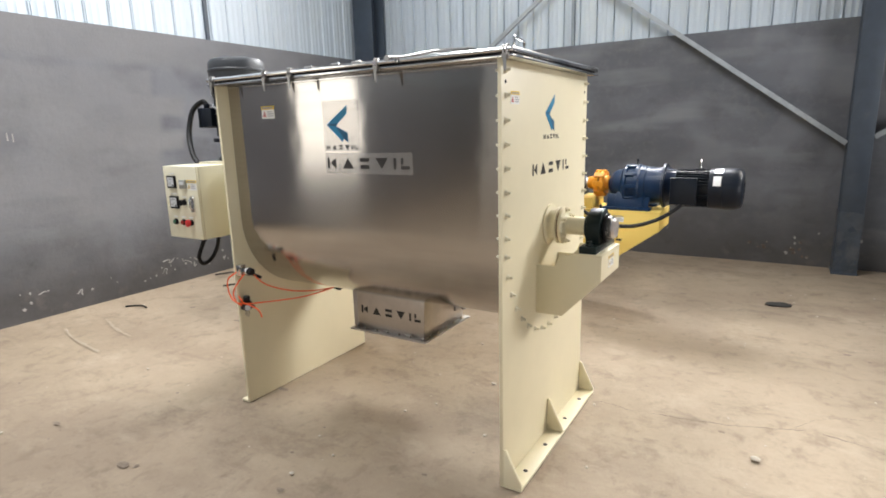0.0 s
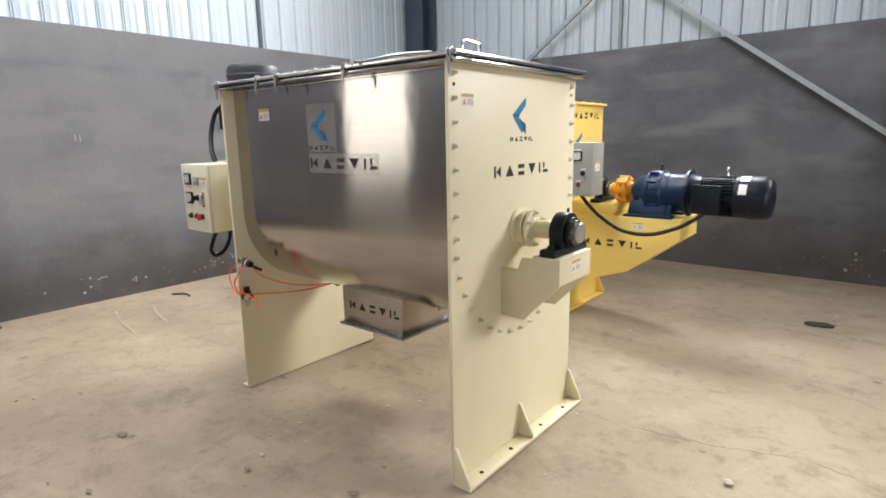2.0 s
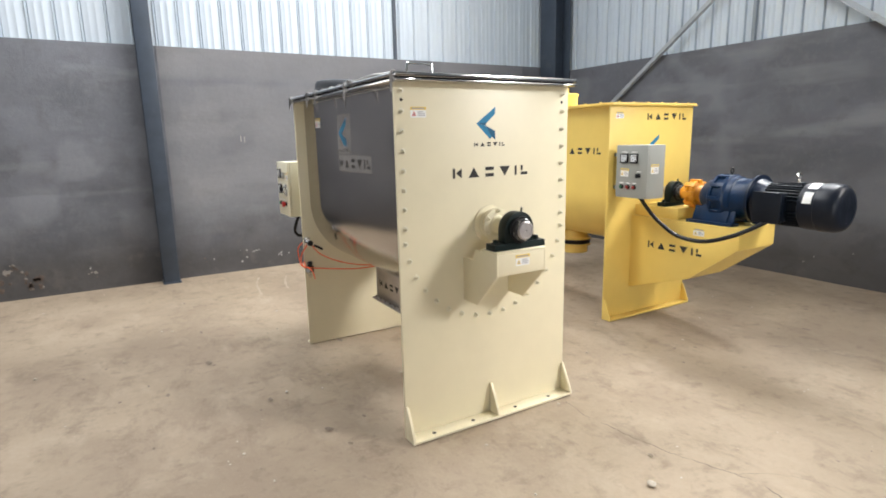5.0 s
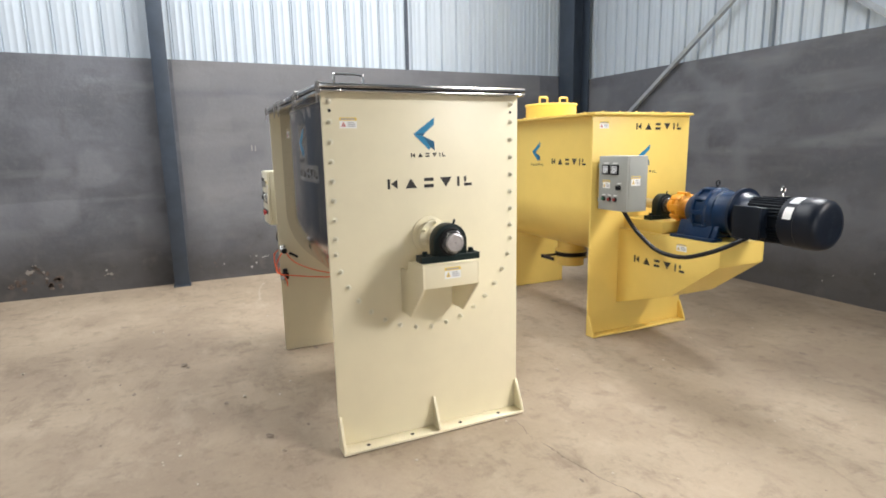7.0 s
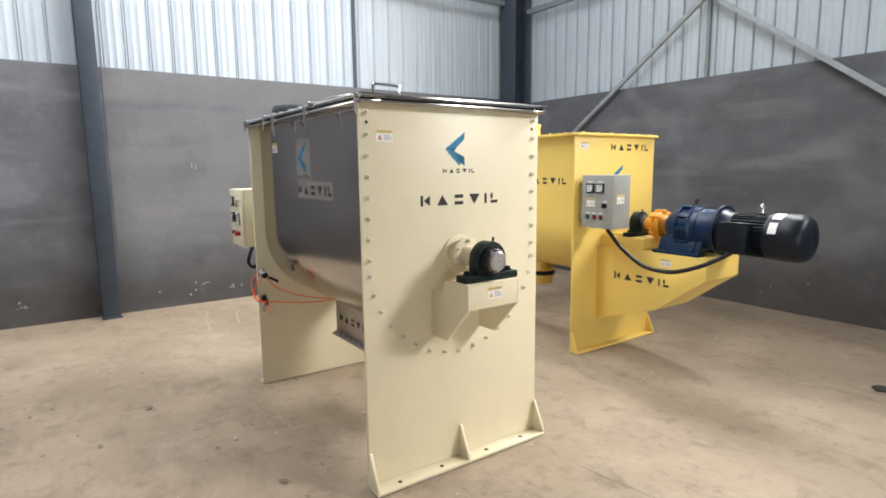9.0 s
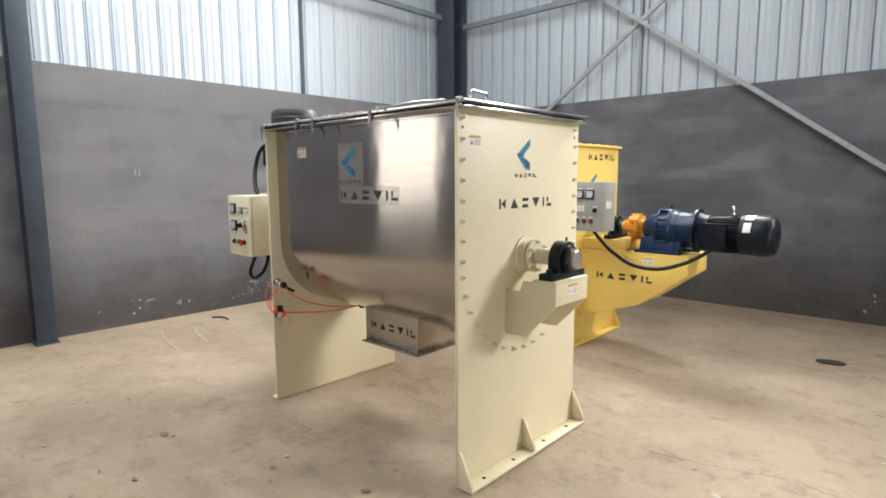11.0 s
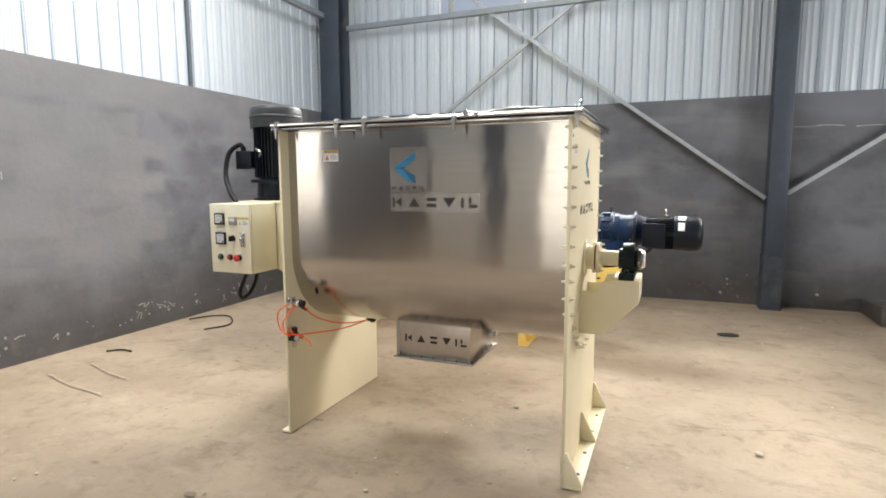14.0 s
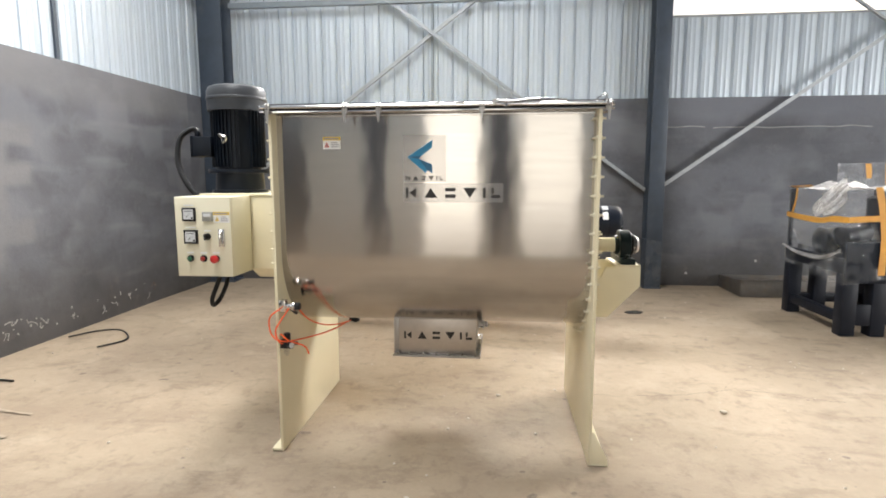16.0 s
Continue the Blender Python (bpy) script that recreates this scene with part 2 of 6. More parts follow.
def layered(name, base, layers, rough, bump, bscale, patches=(), coats=()):
    """A large surface: a base colour under noise layers (colour, scale, low, high, stretch), in world metres.
    Coats (base, layers, fade) lie over it, thinning out by height (fade) or by the map "cover"."""
    m = bpy.data.materials.new(name)
    m.use_nodes = True
    nt = m.node_tree
    n, link = nt.nodes, nt.links.new
    b = n["Principled BSDF"]
    b.inputs["Roughness"].default_value = rough
    b.inputs["Specular IOR Level"].default_value = 0.35
    tc = n.new("ShaderNodeTexCoord")

    def paint(base, layers, patches):
        last = None
        for i, (color, scale, low, high, stretch, amount, rough_detail) in enumerate(layers):
            mp = n.new("ShaderNodeMapping")
            mp.inputs["Scale"].default_value, mp.inputs["Location"].default_value = stretch, (i * 7.3, i * 3.1, i * 1.7)
            link(tc.outputs["Object"], mp.inputs[0])
            t = n.new("ShaderNodeTexNoise")
            t.inputs["Scale"].default_value, t.inputs["Detail"].default_value, t.inputs["Roughness"].default_value = scale, 8, rough_detail
            t.inputs["Distortion"].default_value = 0.15
            link(mp.outputs[0], t.inputs["Vector"])
            r = n.new("ShaderNodeMapRange")
            r.inputs[1].default_value, r.inputs[2].default_value, r.inputs[4].default_value = low, high, amount
            link(t.outputs[0], r.inputs[0])
            mx = n.new("ShaderNodeMix")
            mx.data_type = "RGBA"
            mx.inputs[7].default_value = (*color, 1)
            if last:
                link(last, mx.inputs[6])
            else:
                mx.inputs[6].default_value = (*base, 1)
            link(r.outputs[0], mx.inputs[0])
            last = mx.outputs[2]
        for color, scale, amount, stretch in patches:
            # soft squarish trowel patches
            wob = n.new("ShaderNodeTexNoise")
            wob.inputs["Scale"].default_value, wob.inputs["Detail"].default_value = scale * 1.3, 4
            link(tc.outputs["Object"], wob.inputs["Vector"])
            shift = n.new("ShaderNodeVectorMath")
            shift.operation = "MULTIPLY_ADD"
            shift.inputs[1].default_value = (0.12 / scale,) * 3
            link(wob.outputs["Color"], shift.inputs[0])
            link(tc.outputs["Object"], shift.inputs[2])
            mp = n.new("ShaderNodeMapping")
            mp.inputs["Scale"].default_value, mp.inputs["Location"].default_value = stretch, (scale, 0.7 * scale, 0.13 * scale)
            link(shift.outputs[0], mp.inputs[0])
            vo = n.new("ShaderNodeTexVoronoi")
            vo.feature, vo.distance = "SMOOTH_F1", "CHEBYCHEV"
            vo.inputs["Scale"].default_value, vo.inputs["Smoothness"].default_value = scale, 0.75
            link(mp.outputs[0], vo.inputs["Vector"])
            sep = n.new("ShaderNodeSeparateColor")
            link(vo.outputs["Color"], sep.inputs[0])
            r = n.new("ShaderNodeMapRange")
            r.inputs[1].default_value, r.inputs[2].default_value, r.inputs[4].default_value = 0.45, 0.8, amount
            link(sep.outputs[0], r.inputs[0])
            mx = n.new("ShaderNodeMix")
            mx.data_type = "RGBA"
            mx.inputs[7].default_value = (*color, 1)
            link(last, mx.inputs[6])
            link(r.outputs[0], mx.inputs[0])
            last = mx.outputs[2]
        return last

    last = paint(base, layers, patches)
    for coat_base, coat_layers, fade in coats:
        if fade:
            # fades in or out by height, broken up at its edge
            low, high, uneven, above = fade
            sep, spl, add, thick = n.new("ShaderNodeSeparateXYZ"), n.new("ShaderNodeTexNoise"), n.new("ShaderNodeMath"), n.new("ShaderNodeMapRange")
            link(tc.outputs["Object"], sep.inputs[0])
            link(tc.outputs["Object"], spl.inputs["Vector"])
            spl.inputs["Scale"].default_value, spl.inputs["Detail"].default_value, spl.inputs["Roughness"].default_value = 1.5, 8, 0.62
            add.operation = "MULTIPLY_ADD"
            add.inputs[1].default_value = uneven
            link(spl.outputs[0], add.inputs[0])
            link(sep.outputs[2], add.inputs[2])
            thick.inputs[1].default_value, thick.inputs[2].default_value = low + uneven / 2, high + uneven / 2
            thick.inputs[3].default_value, thick.inputs[4].default_value = (0.0, 0.92) if above else (0.92, 0.0)
            link(add.outputs[0], thick.inputs[0])
            amount = thick.outputs[0]
        else:
            spread, parts = n.new("ShaderNodeUVMap"), n.new("ShaderNodeSeparateXYZ")
            spread.uv_map = "cover"
            link(spread.outputs[0], parts.inputs[0])
            amount = parts.outputs[0]
        mx = n.new("ShaderNodeMix")
        mx.data_type = "RGBA"
        link(last, mx.inputs[6])
        link(paint(coat_base, coat_layers, ()), mx.inputs[7])
        link(amount, mx.inputs[0])
        last = mx.outputs[2]
    link(last, b.inputs["Base Color"])
    bt = n.new("ShaderNodeTexNoise")
    bt.inputs["Scale"].default_value, bt.inputs["Detail"].default_value, bt.inputs["Roughness"].default_value = bscale, 8, 0.7
    link(tc.outputs["Object"], bt.inputs["Vector"])
    bp = n.new("ShaderNodeBump")
    bp.inputs["Strength"].default_value, bp.inputs["Distance"].default_value = bump, 0.02
    link(bt.outputs[0], bp.inputs["Height"])
    link(bp.outputs[0], b.inputs["Normal"])
    return m


U = (1, 1, 1)
FLOOR = layered("dusty_concrete", (0.304, 0.239, 0.169), [
    ((0.359, 0.286, 0.209), 0.55, 0.42, 0.62, U, 0.85, 0.6),
    ((0.241, 0.185, 0.133), 0.8, 0.46, 0.62, (1, 1.2, 1), 0.75, 0.62),
    ((0.408, 0.334, 0.251), 2.0, 0.54, 0.70, (1, 1.5, 1), 0.5, 0.65),
    ((0.181, 0.138, 0.098), 3.0, 0.53, 0.66, (0.8, 1.5, 1), 0.6, 0.72),
    ((0.140, 0.105, 0.074), 6.5, 0.54, 0.70, (1.3, 0.9, 1), 0.5, 0.66),
    ((0.120, 0.090, 0.066), 13.0, 0.57, 0.74, (1, 1.3, 1), 0.4, 0.66),
    ((0.245, 0.186, 0.135), 32.0, 0.45, 0.68, U, 0.28, 0.68),
    ((0.427, 0.356, 0.269), 60.0, 0.58, 0.72, U, 0.18, 0.65),
], 0.72, 0.35, 9.0)
RENDER = ((0.108, 0.112, 0.127), [
    ((0.159, 0.164, 0.183), 0.9, 0.44, 0.64, (1, 1, 1.5), 0.55, 0.45),
    ((0.074, 0.077, 0.086), 1.3, 0.48, 0.64, (0.8, 0.8, 1.8), 0.6, 0.5),
    ((0.215, 0.219, 0.230), 1.6, 0.55, 0.72, (0.5, 0.5, 2.8), 0.5, 0.45),
    ((0.082, 0.084, 0.089), 4.5, 0.56, 0.70, U, 0.5, 0.55),
    ((0.159, 0.162, 0.170), 16.0, 0.5, 0.72, U, 0.3, 0.6),
], (((0.167, 0.172, 0.188), 2.3, 0.66, (1, 1, 1)), ((0.084, 0.086, 0.097), 3.4, 0.42, (0.8, 0.8, 1))))
PLASTER = layered("grey_cement_render", *RENDER[:2], 0.85, 0.3, 14.0, RENDER[2])
# darker, browner tones that thicken towards the wall's foot
FOOTBAND = ((0.066, 0.062, 0.061), [
    ((0.092, 0.087, 0.085), 1.1, 0.45, 0.62, (1, 1, 1.5), 0.8, 0.5),
    ((0.055, 0.051, 0.049), 2.0, 0.50, 0.66, (0.7, 0.7, 1.6), 0.7, 0.6),
    ((0.125, 0.111, 0.098), 5.0, 0.56, 0.70, U, 0.5, 0.6),
    ((0.051, 0.047, 0.042), 9.0, 0.58, 0.70, U, 0.5, 0.6),
], (0.16, 0.78, 0.75, False))
TOPBAND = ((0.143, 0.150, 0.173), [
    ((0.171, 0.178, 0.201), 0.9, 0.45, 0.62, (0.5, 0.5, 1.6), 0.7, 0.45),
    ((0.117, 0.122, 0.139), 2.2, 0.52, 0.68, (0.6, 0.6, 1.6), 0.6, 0.5),
    ((0.159, 0.162, 0.170), 16.0, 0.5, 0.72, U, 0.3, 0.6),
], (2.08, 2.30, 0.35, True))
TROWELLED = ((0.180, 0.180, 0.187), [
    ((0.205, 0.204, 0.210), 1.4, 0.45, 0.65, (1, 0.6, 2.0), 0.7, 0.5),
    ((0.138, 0.138, 0.142), 2.6, 0.52, 0.68, (1, 0.6, 1.6), 0.6, 0.55),
    ((0.190, 0.189, 0.193), 16.0, 0.5, 0.72, U, 0.3, 0.6),
], None)
LOWRENDER, PALERENDER, PALECOAT = (layered(name, *RENDER[:2], 0.85, 0.3, 14.0, RENDER[2], coats) for name, coats in (
    ("darker_lower_render", [FOOTBAND]), ("pale_top_render", [TOPBAND]), ("pale_second_coat", [TROWELLED, FOOTBAND])))
# pale colour for the unseen south wall, chosen to bounce light onto the trough
BOUNCEWALL = mat("pale_bounce_wall", (0.58, 0.56, 0.52), 0.85, grain=0.12, scale=1.5, bump=0.2, bscale=20, stain=(0.42, 0.40, 0.36), stain_scale=0.8)


# ---- mesh helpers ----
def box(bm, x0, x1, y0, y1, z0, z1, mi=0):
    v = [bm.verts.new((x, y, z)) for z in (z0, z1) for y in (y0, y1) for x in (x0, x1)]
    for q in ((0, 2, 3, 1), (4, 5, 7, 6), (0, 1, 5, 4), (2, 6, 7, 3), (0, 4, 6, 2), (1, 3, 7, 5)):
        bm.faces.new([v[i] for i in q]).material_index = mi
    return bm


def prism(bm, points, axis, a, b, mi=0):
    """A flat outline given in the two other axes, drawn out along axis from a to b."""
    def at(p, d):
        return {"x": (d, p[0], p[1]), "y": (p[0], d, p[1]), "z": (p[0], p[1], d)}[axis]
    lo, hi = [bm.verts.new(at(p, a)) for p in points], [bm.verts.new(at(p, b)) for p in points]
    k = len(points)
    faces = [bm.faces.new(lo), bm.faces.new(hi)] + [bm.faces.new((lo[i], lo[(i + 1) % k], hi[(i + 1) % k], hi[i])) for i in range(k)]
    for f in faces:
        f.material_index = mi
    return bm


def lathe(bm, profile, origin, axis, n=28, mi=0):
    """A turned form: (along, radius) from origin along axis."""
    axis = Vector(axis).normalized()
    side = axis.orthogonal().normalized()
    up = axis.cross(side)
    rings = []
    for along, r in profile:
        c = Vector(origin) + axis * along
        rings.append([bm.verts.new(c + (side * math.cos(2 * math.pi * i / n) + up * math.sin(2 * math.pi * i / n)) * max(r, 1e-4)) for i in range(n)])
    for a, b in zip(rings, rings[1:]):
        for i in range(n):
            bm.faces.new((a[i], a[(i + 1) % n], b[(i + 1) % n], b[i])).material_index = mi
    bm.faces.new(rings[0]).material_index = mi
    bm.faces.new(rings[-1]).material_index = mi
    return bm


def rod(bm, p0, p1, r, n=16, mi=0):
    d = Vector(p1) - Vector(p0)
    return lathe(bm, [(0, r), (d.length, r)], p0, d, n, mi)


def smooth_line(points, steps=8):
    p = [Vector(q) for q in points]
    p = [2 * p[0] - p[1], *p, 2 * p[-1] - p[-2]]
    out = []
    for i in range(1, len(p) - 2):
        for s in range(steps):
            t = s / steps
            out.append(0.5 * (2 * p[i] + (p[i + 1] - p[i - 1]) * t + (2 * p[i - 1] - 5 * p[i] + 4 * p[i + 1] - p[i + 2]) * t * t
                              + (3 * p[i] - p[i - 1] - 3 * p[i + 1] + p[i + 2]) * t ** 3))
    return [*out, p[-2]]


def tube(bm, points, r, n=10, steps=8, mi=0):
    line = smooth_line(points, steps) if steps > 1 else [Vector(q) for q in points]
    ref, rings = Vector((0.13, 0.31, 0.94)), []
    for i, c in enumerate(line):
        d = (line[min(i + 1, len(line) - 1)] - line[max(i - 1, 0)]).normalized()
        side = d.cross(ref).normalized()
        ref = side.cross(d).normalized()
        rings.append([bm.verts.new(c + (side * math.cos(2 * math.pi * k / n) + ref * math.sin(2 * math.pi * k / n)) * r) for k in range(n)])
    for a, b in zip(rings, rings[1:]):
        for k in range(n):
            bm.faces.new((a[k], a[(k + 1) % n], b[(k + 1) % n], b[k])).material_index = mi
    bm.faces.new(rings[0]).material_index = mi
    bm.faces.new(rings[-1]).material_index = mi
    return bm


def B():
    return bmesh.new()


def mesh_of(name, bm, materials, bevel=0.0, sharp=32):
    bmesh.ops.recalc_face_normals(bm, faces=bm.faces[:])
    if bevel:
        edges = [e for e in bm.edges if len(e.link_faces) == 2 and e.calc_face_angle(0) > radians(40)]
        bmesh.ops.bevel(bm, geom=edges, offset=bevel, segments=2, affect="EDGES", profile=0.5, clamp_overlap=True)
    for f in bm.faces:
        f.smooth = True
    for e in bm.edges:
        e.smooth = len(e.link_faces) == 2 and e.calc_face_angle(0) < radians(sharp)
    me = bpy.data.meshes.new(name)
    bm.to_mesh(me)
    bm.free()
    for m in materials if isinstance(materials, (list, tuple)) else [materials]:
        me.materials.append(m)
    return me


def root_of(ob):
    while ob.parent:
        ob = ob.parent
    return ob.matrix_basis.inverted()


def part(name, bm, material, parent, label="", bevel=0.0):
    """One mesh under a thing or a part; bm is in world metres."""
    bm.transform(root_of(parent))
    ob = new(name, mesh_of(name, bm, material, bevel))
    ob.parent = parent
    return tagged(ob, label)


def thing(name, m, label, category, group="", kind=""):
    ob = new(name)
    ob.empty_display_size = 0.1
    ob.matrix_world = m
    return tagged(ob, label, category, group, kind)


def solid(name, bm, material, label, category, kind="", group="", bevel=0.0, m=None):
    ob = new(name, mesh_of(name, bm, material, bevel))
    if m:
        ob.matrix_world = m
    return tagged(ob, label, category, group, kind)


def piece(name, me, m, parent):
    """One of several alike parts on one mesh, at the world pose m."""
    ob = new(name, me)
    ob.parent = parent
    ob.matrix_basis = root_of(parent) @ m
    return ob


# ---- the hall ----
X0, X1, Y0, Y1, TOP = (HALL[k] for k in ("x0", "x1", "y0", "y1", "top"))
WALL_W, WALL_N = 2.58, 2.51
T = 0.24

bm = B()
bmesh.ops.create_grid(bm, x_segments=60, y_segments=60, size=0.5, matrix=Matrix.Translation(((X0 + X1) / 2, (Y0 + Y1) / 2, 0)) @ Matrix.Diagonal((X1 - X0 + 1.0, Y1 - Y0 + 1.0, 1, 1)))
for v in bm.verts:
    v.co.z = 0.006 * noise.noise(v.co * 0.8) - 0.006
solid("floor", bm, FLOOR, "dusty beige concrete floor with stains and scuffs", "floor", "structure")


def masonry(name, x0, x1, y0, y1, height, gaps=(), material=PLASTER):
    """A rendered wall; gaps: (from, to, top) along its length are openings from the floor up."""
    bm = B()
    along_x = x1 - x0 > y1 - y0
    at = x0 if along_x else y0
    end = x1 if along_x else y1
    for a, b, top in sorted(gaps):
        for p, q, z0 in ((at, a, 0), (a, b, top)):
            if q > p and height > z0:
                box(bm, *((p, q, y0, y1) if along_x else (x0, x1, p, q)), z0 - 0.05, height)
        at = b
    box(bm, *((at, end, y0, y1) if along_x else (x0, x1, at, end)), -0.05, height)
    return solid(name, bm, material, "grey cement-rendered wall with pale patches" if material is PLASTER else "unseen south wall, kept pale to bounce light, with open gates", "wall", "structure", bevel=0.006)


masonry("wall_west", X0 - T, X0, Y0 - T, Y1 + T, WALL_W, [(-2.65, -1.28, 4.0)])
masonry("wall_north", X0, X1 + T, Y1, Y1 + T, WALL_N)
masonry("wall_south", X0, X1 + T, Y0 - T, Y0, WALL_N, [(-2.94, -1.76, 3.4), (-0.96, 0.20, 3.4)], BOUNCEWALL)
# the gap in the east wall is assumed, to let the added fill in
masonry("wall_east", X1, X1 + T, Y0, Y1, WALL_N, [(-2.0, 4.0, 3.4)])


def coat(name, a, b, z0, z1, material, label, north=False, rough=0.05):
    """A thin coat of render along a wall, its free edge uneven."""
    bm, rows = B(), []
    count = int((b - a) / 0.07)
    for i in range(count + 1):
        q = a + (b - a) * i / count
        wave = rough * (noise.noise(Vector((q * 1.7, z1, 3.1))) + 0.4 * noise.noise(Vector((q * 6.0, z0, 1.7))))
        lo, hi = (z0, z1 + wave) if z0 < 0.1 else (z0 + wave, z1)
        spots = [(z, d) for z, d in ((lo, 0.0), (lo, 0.002), (hi, 0.002), (hi, 0.0))]
        rows.append([bm.verts.new((q, Y1 - d, z) if north else (X0 + d, q, z)) for z, d in spots])
    for p, q in zip(rows, rows[1:]):
        for j in range(3):
            bm.faces.new((p[j], p[j + 1], q[j + 1], q[j]))
    return solid(name, bm, material, label, "wall coat", "structure")


coat("baseboard_1", Y0, Y1, -0.02, 1.05, LOWRENDER, "render that turns darker and browner towards the wall's foot", rough=0.02)
coat("baseboard_2", X0, X1, -0.02, 1.05, LOWRENDER, "render that turns darker and browner towards the wall's foot", True, 0.02)

# the second coat on the west wall: a pale band under the cladding and a field that ends in block-sized teeth
COURSES = ((2.20, 1.95, 3.58), (1.95, 1.76, 3.90), (1.76, 1.60, 3.64), (1.60, 1.42, 3.87), (1.42, 1.13, 3.61), (1.13, 0.93, 3.84), (0.93, 0.50, 3.57))


def ease(v, a, b):
    f = min(1, max(0, (v - a) / (b - a)))
    return f * f * (3 - 2 * f)


def second_coat(y, z):
    """How thickly the coat lies at a spot of the wall, 0 to 1."""
    y, z = y + 0.05 * noise.noise(Vector((y * 3, z * 3, 1))), z + 0.04 * noise.noise(Vector((y * 2, z * 3, 7)))
    band = ease(z, 2.12, 2.32) * (0.5 + 0.5 * ease(y, 4.6, 3.4))
    field = 0.0
    for top, foot, edge in COURSES:
        inside = ease(z, foot - 0.04, foot + 0.04) * ease(z, top + 0.04, top - 0.04)
        block = noise.noise(Vector((math.floor((y + top) / 0.4) * 3.71 + 0.3, top * 9.13, 0.5)))
        field += (inside * ease(y, edge + 0.05, edge - 0.05) * (0.86 + 0.35 * block))
    worn = 0.88 + 0.35 * noise.noise(Vector((y * 1.1, z * 1.6, 4)))
    return max(0, min(1, max(band, field) * worn * ease(z, 0.45, 1.0)))


bm = B()
cover = bm.loops.layers.uv.new("cover")
ny, nz = 124, 80
grid = [[bm.verts.new((X0 + 0.0025, 1.46 + 5.0 * i / ny, -0.02 + (WALL_W + 0.016) * j / nz)) for j in range(nz + 1)] for i in range(ny + 1)]
for a, b in zip(grid, grid[1:]):
    for j in range(nz):
        for corner in bm.faces.new((a[j], b[j], b[j + 1], a[j + 1])).loops:
            corner[cover].uv = (second_coat(corner.vert.co.y, corner.vert.co.z), 0)
solid("trim_4", bm, PALECOAT, "pale second coat of render with a toothed edge", "wall coat", "structure")
coat("trim_5", 0.8, 6.2, 1.9, WALL_N - 0.004, PALERENDER, "paler band of render at the wall's top", True, 0.03)


def cladding_profile(width):
    """Section of one sheet: a flat pan with two faint ribs and a raised seam at its edge."""
    w = width
    return [(0, 0), (0.006, 0.017), (0.014, 0.017), (0.02, 0.002), (w * 0.36, 0.002), (w * 0.39, 0.005), (w * 0.43, 0.005), (w * 0.46, 0.002),
            (w * 0.66, 0.002), (w * 0.69, 0.005), (w * 0.73, 0.005), (w * 0.76, 0.002), (w - 0.012, 0.002), (w - 0.004, -0.016), (w, -0.016), (w, -0.03), (0, -0.03)]


def cladding(parent, width, height, spots):
    """Sheets side by side on one mesh; spots: the poses of their lower corners."""
    bm = prism(B(), cladding_profile(width), "z", 0, height)
    me = mesh_of("cladding_sheet", bm, CLAD)
    for m in spots:
        o = new("cladding_sheet", me)
        o.parent = parent
        o.matrix_local = m


SHEET, SHEET_N = 0.2256, 0.2043
upper_west = tagged(new("wall_west_upper"), "pale grey ribbed metal wall cladding", "wall", kind="structure")
k = int((Y1 + 0.2 - Y0) / SHEET)
EDGE_W, EDGE_N = 3.293 + 17 * SHEET, -3.058 - 12 * SHEET_N
doors = [i for i in range(k) if EDGE_W - (i + 1) * SHEET < -1.28 and EDGE_W - i * SHEET > -2.65]
cladding(upper_west, SHEET, TOP - WALL_W + 0.3, [pose(X0 - 0.06, EDGE_W - i * SHEET, WALL_W - 0.02, 0, 0, -90) for i in range(k) if i not in doors])
cladding(upper_west, SHEET, TOP - 4.0 + 0.3, [pose(X0 - 0.06, EDGE_W - i * SHEET, 4.0, 0, 0, -90) for i in doors])
upper_north = tagged(new("wall_north_upper"), "pale grey ribbed metal wall cladding under clerestory windows", "wall", kind="structure")
SILL, HEAD, WIN0, WIN1 = 3.9, 6.3, -3.5, 8.0
count = int((X1 + 0.2 - EDGE_N) / SHEET_N)
full = [i for i in range(count) if EDGE_N + (i + 1) * SHEET_N < WIN0 or EDGE_N + i * SHEET_N > WIN1]
low = [i for i in range(count) if i not in full]
cladding(upper_north, SHEET_N, TOP - WALL_N + 0.3, [pose(EDGE_N + (i + 1) * SHEET_N, Y1 + 0.06, WALL_N - 0.02, 0, 0, 180) for i in full])
# sill set lower past BAY than assumed real: the bright strip imitates window glare
GLARE_SILL, BAY = 3.56, 0.75
cladding(upper_north, SHEET_N, SILL - WALL_N, [pose(EDGE_N + (i + 1) * SHEET_N, Y1 + 0.06, WALL_N - 0.02, 0, 0, 180) for i in low if EDGE_N + i * SHEET_N < BAY])
cladding(upper_north, SHEET_N, GLARE_SILL - WALL_N, [pose(EDGE_N + (i + 1) * SHEET_N, Y1 + 0.06, WALL_N - 0.02, 0, 0, 180) for i in low if EDGE_N + i * SHEET_N >= BAY])
cladding(upper_north, SHEET_N, TOP - HEAD + 0.3, [pose(EDGE_N + (i + 1) * SHEET_N, Y1 + 0.06, HEAD, 0, 0, 180) for i in low])
bm = B()
box(bm, WIN0, BAY, Y1 + 0.0, Y1 + 0.12, SILL - 0.06, SILL)
box(bm, BAY, WIN1, Y1 + 0.04, Y1 + 0.12, GLARE_SILL - 0.02, GLARE_SILL + 0.004)
box(bm, WIN0, WIN1, Y1 + 0.0, Y1 + 0.12, HEAD, HEAD + 0.06)
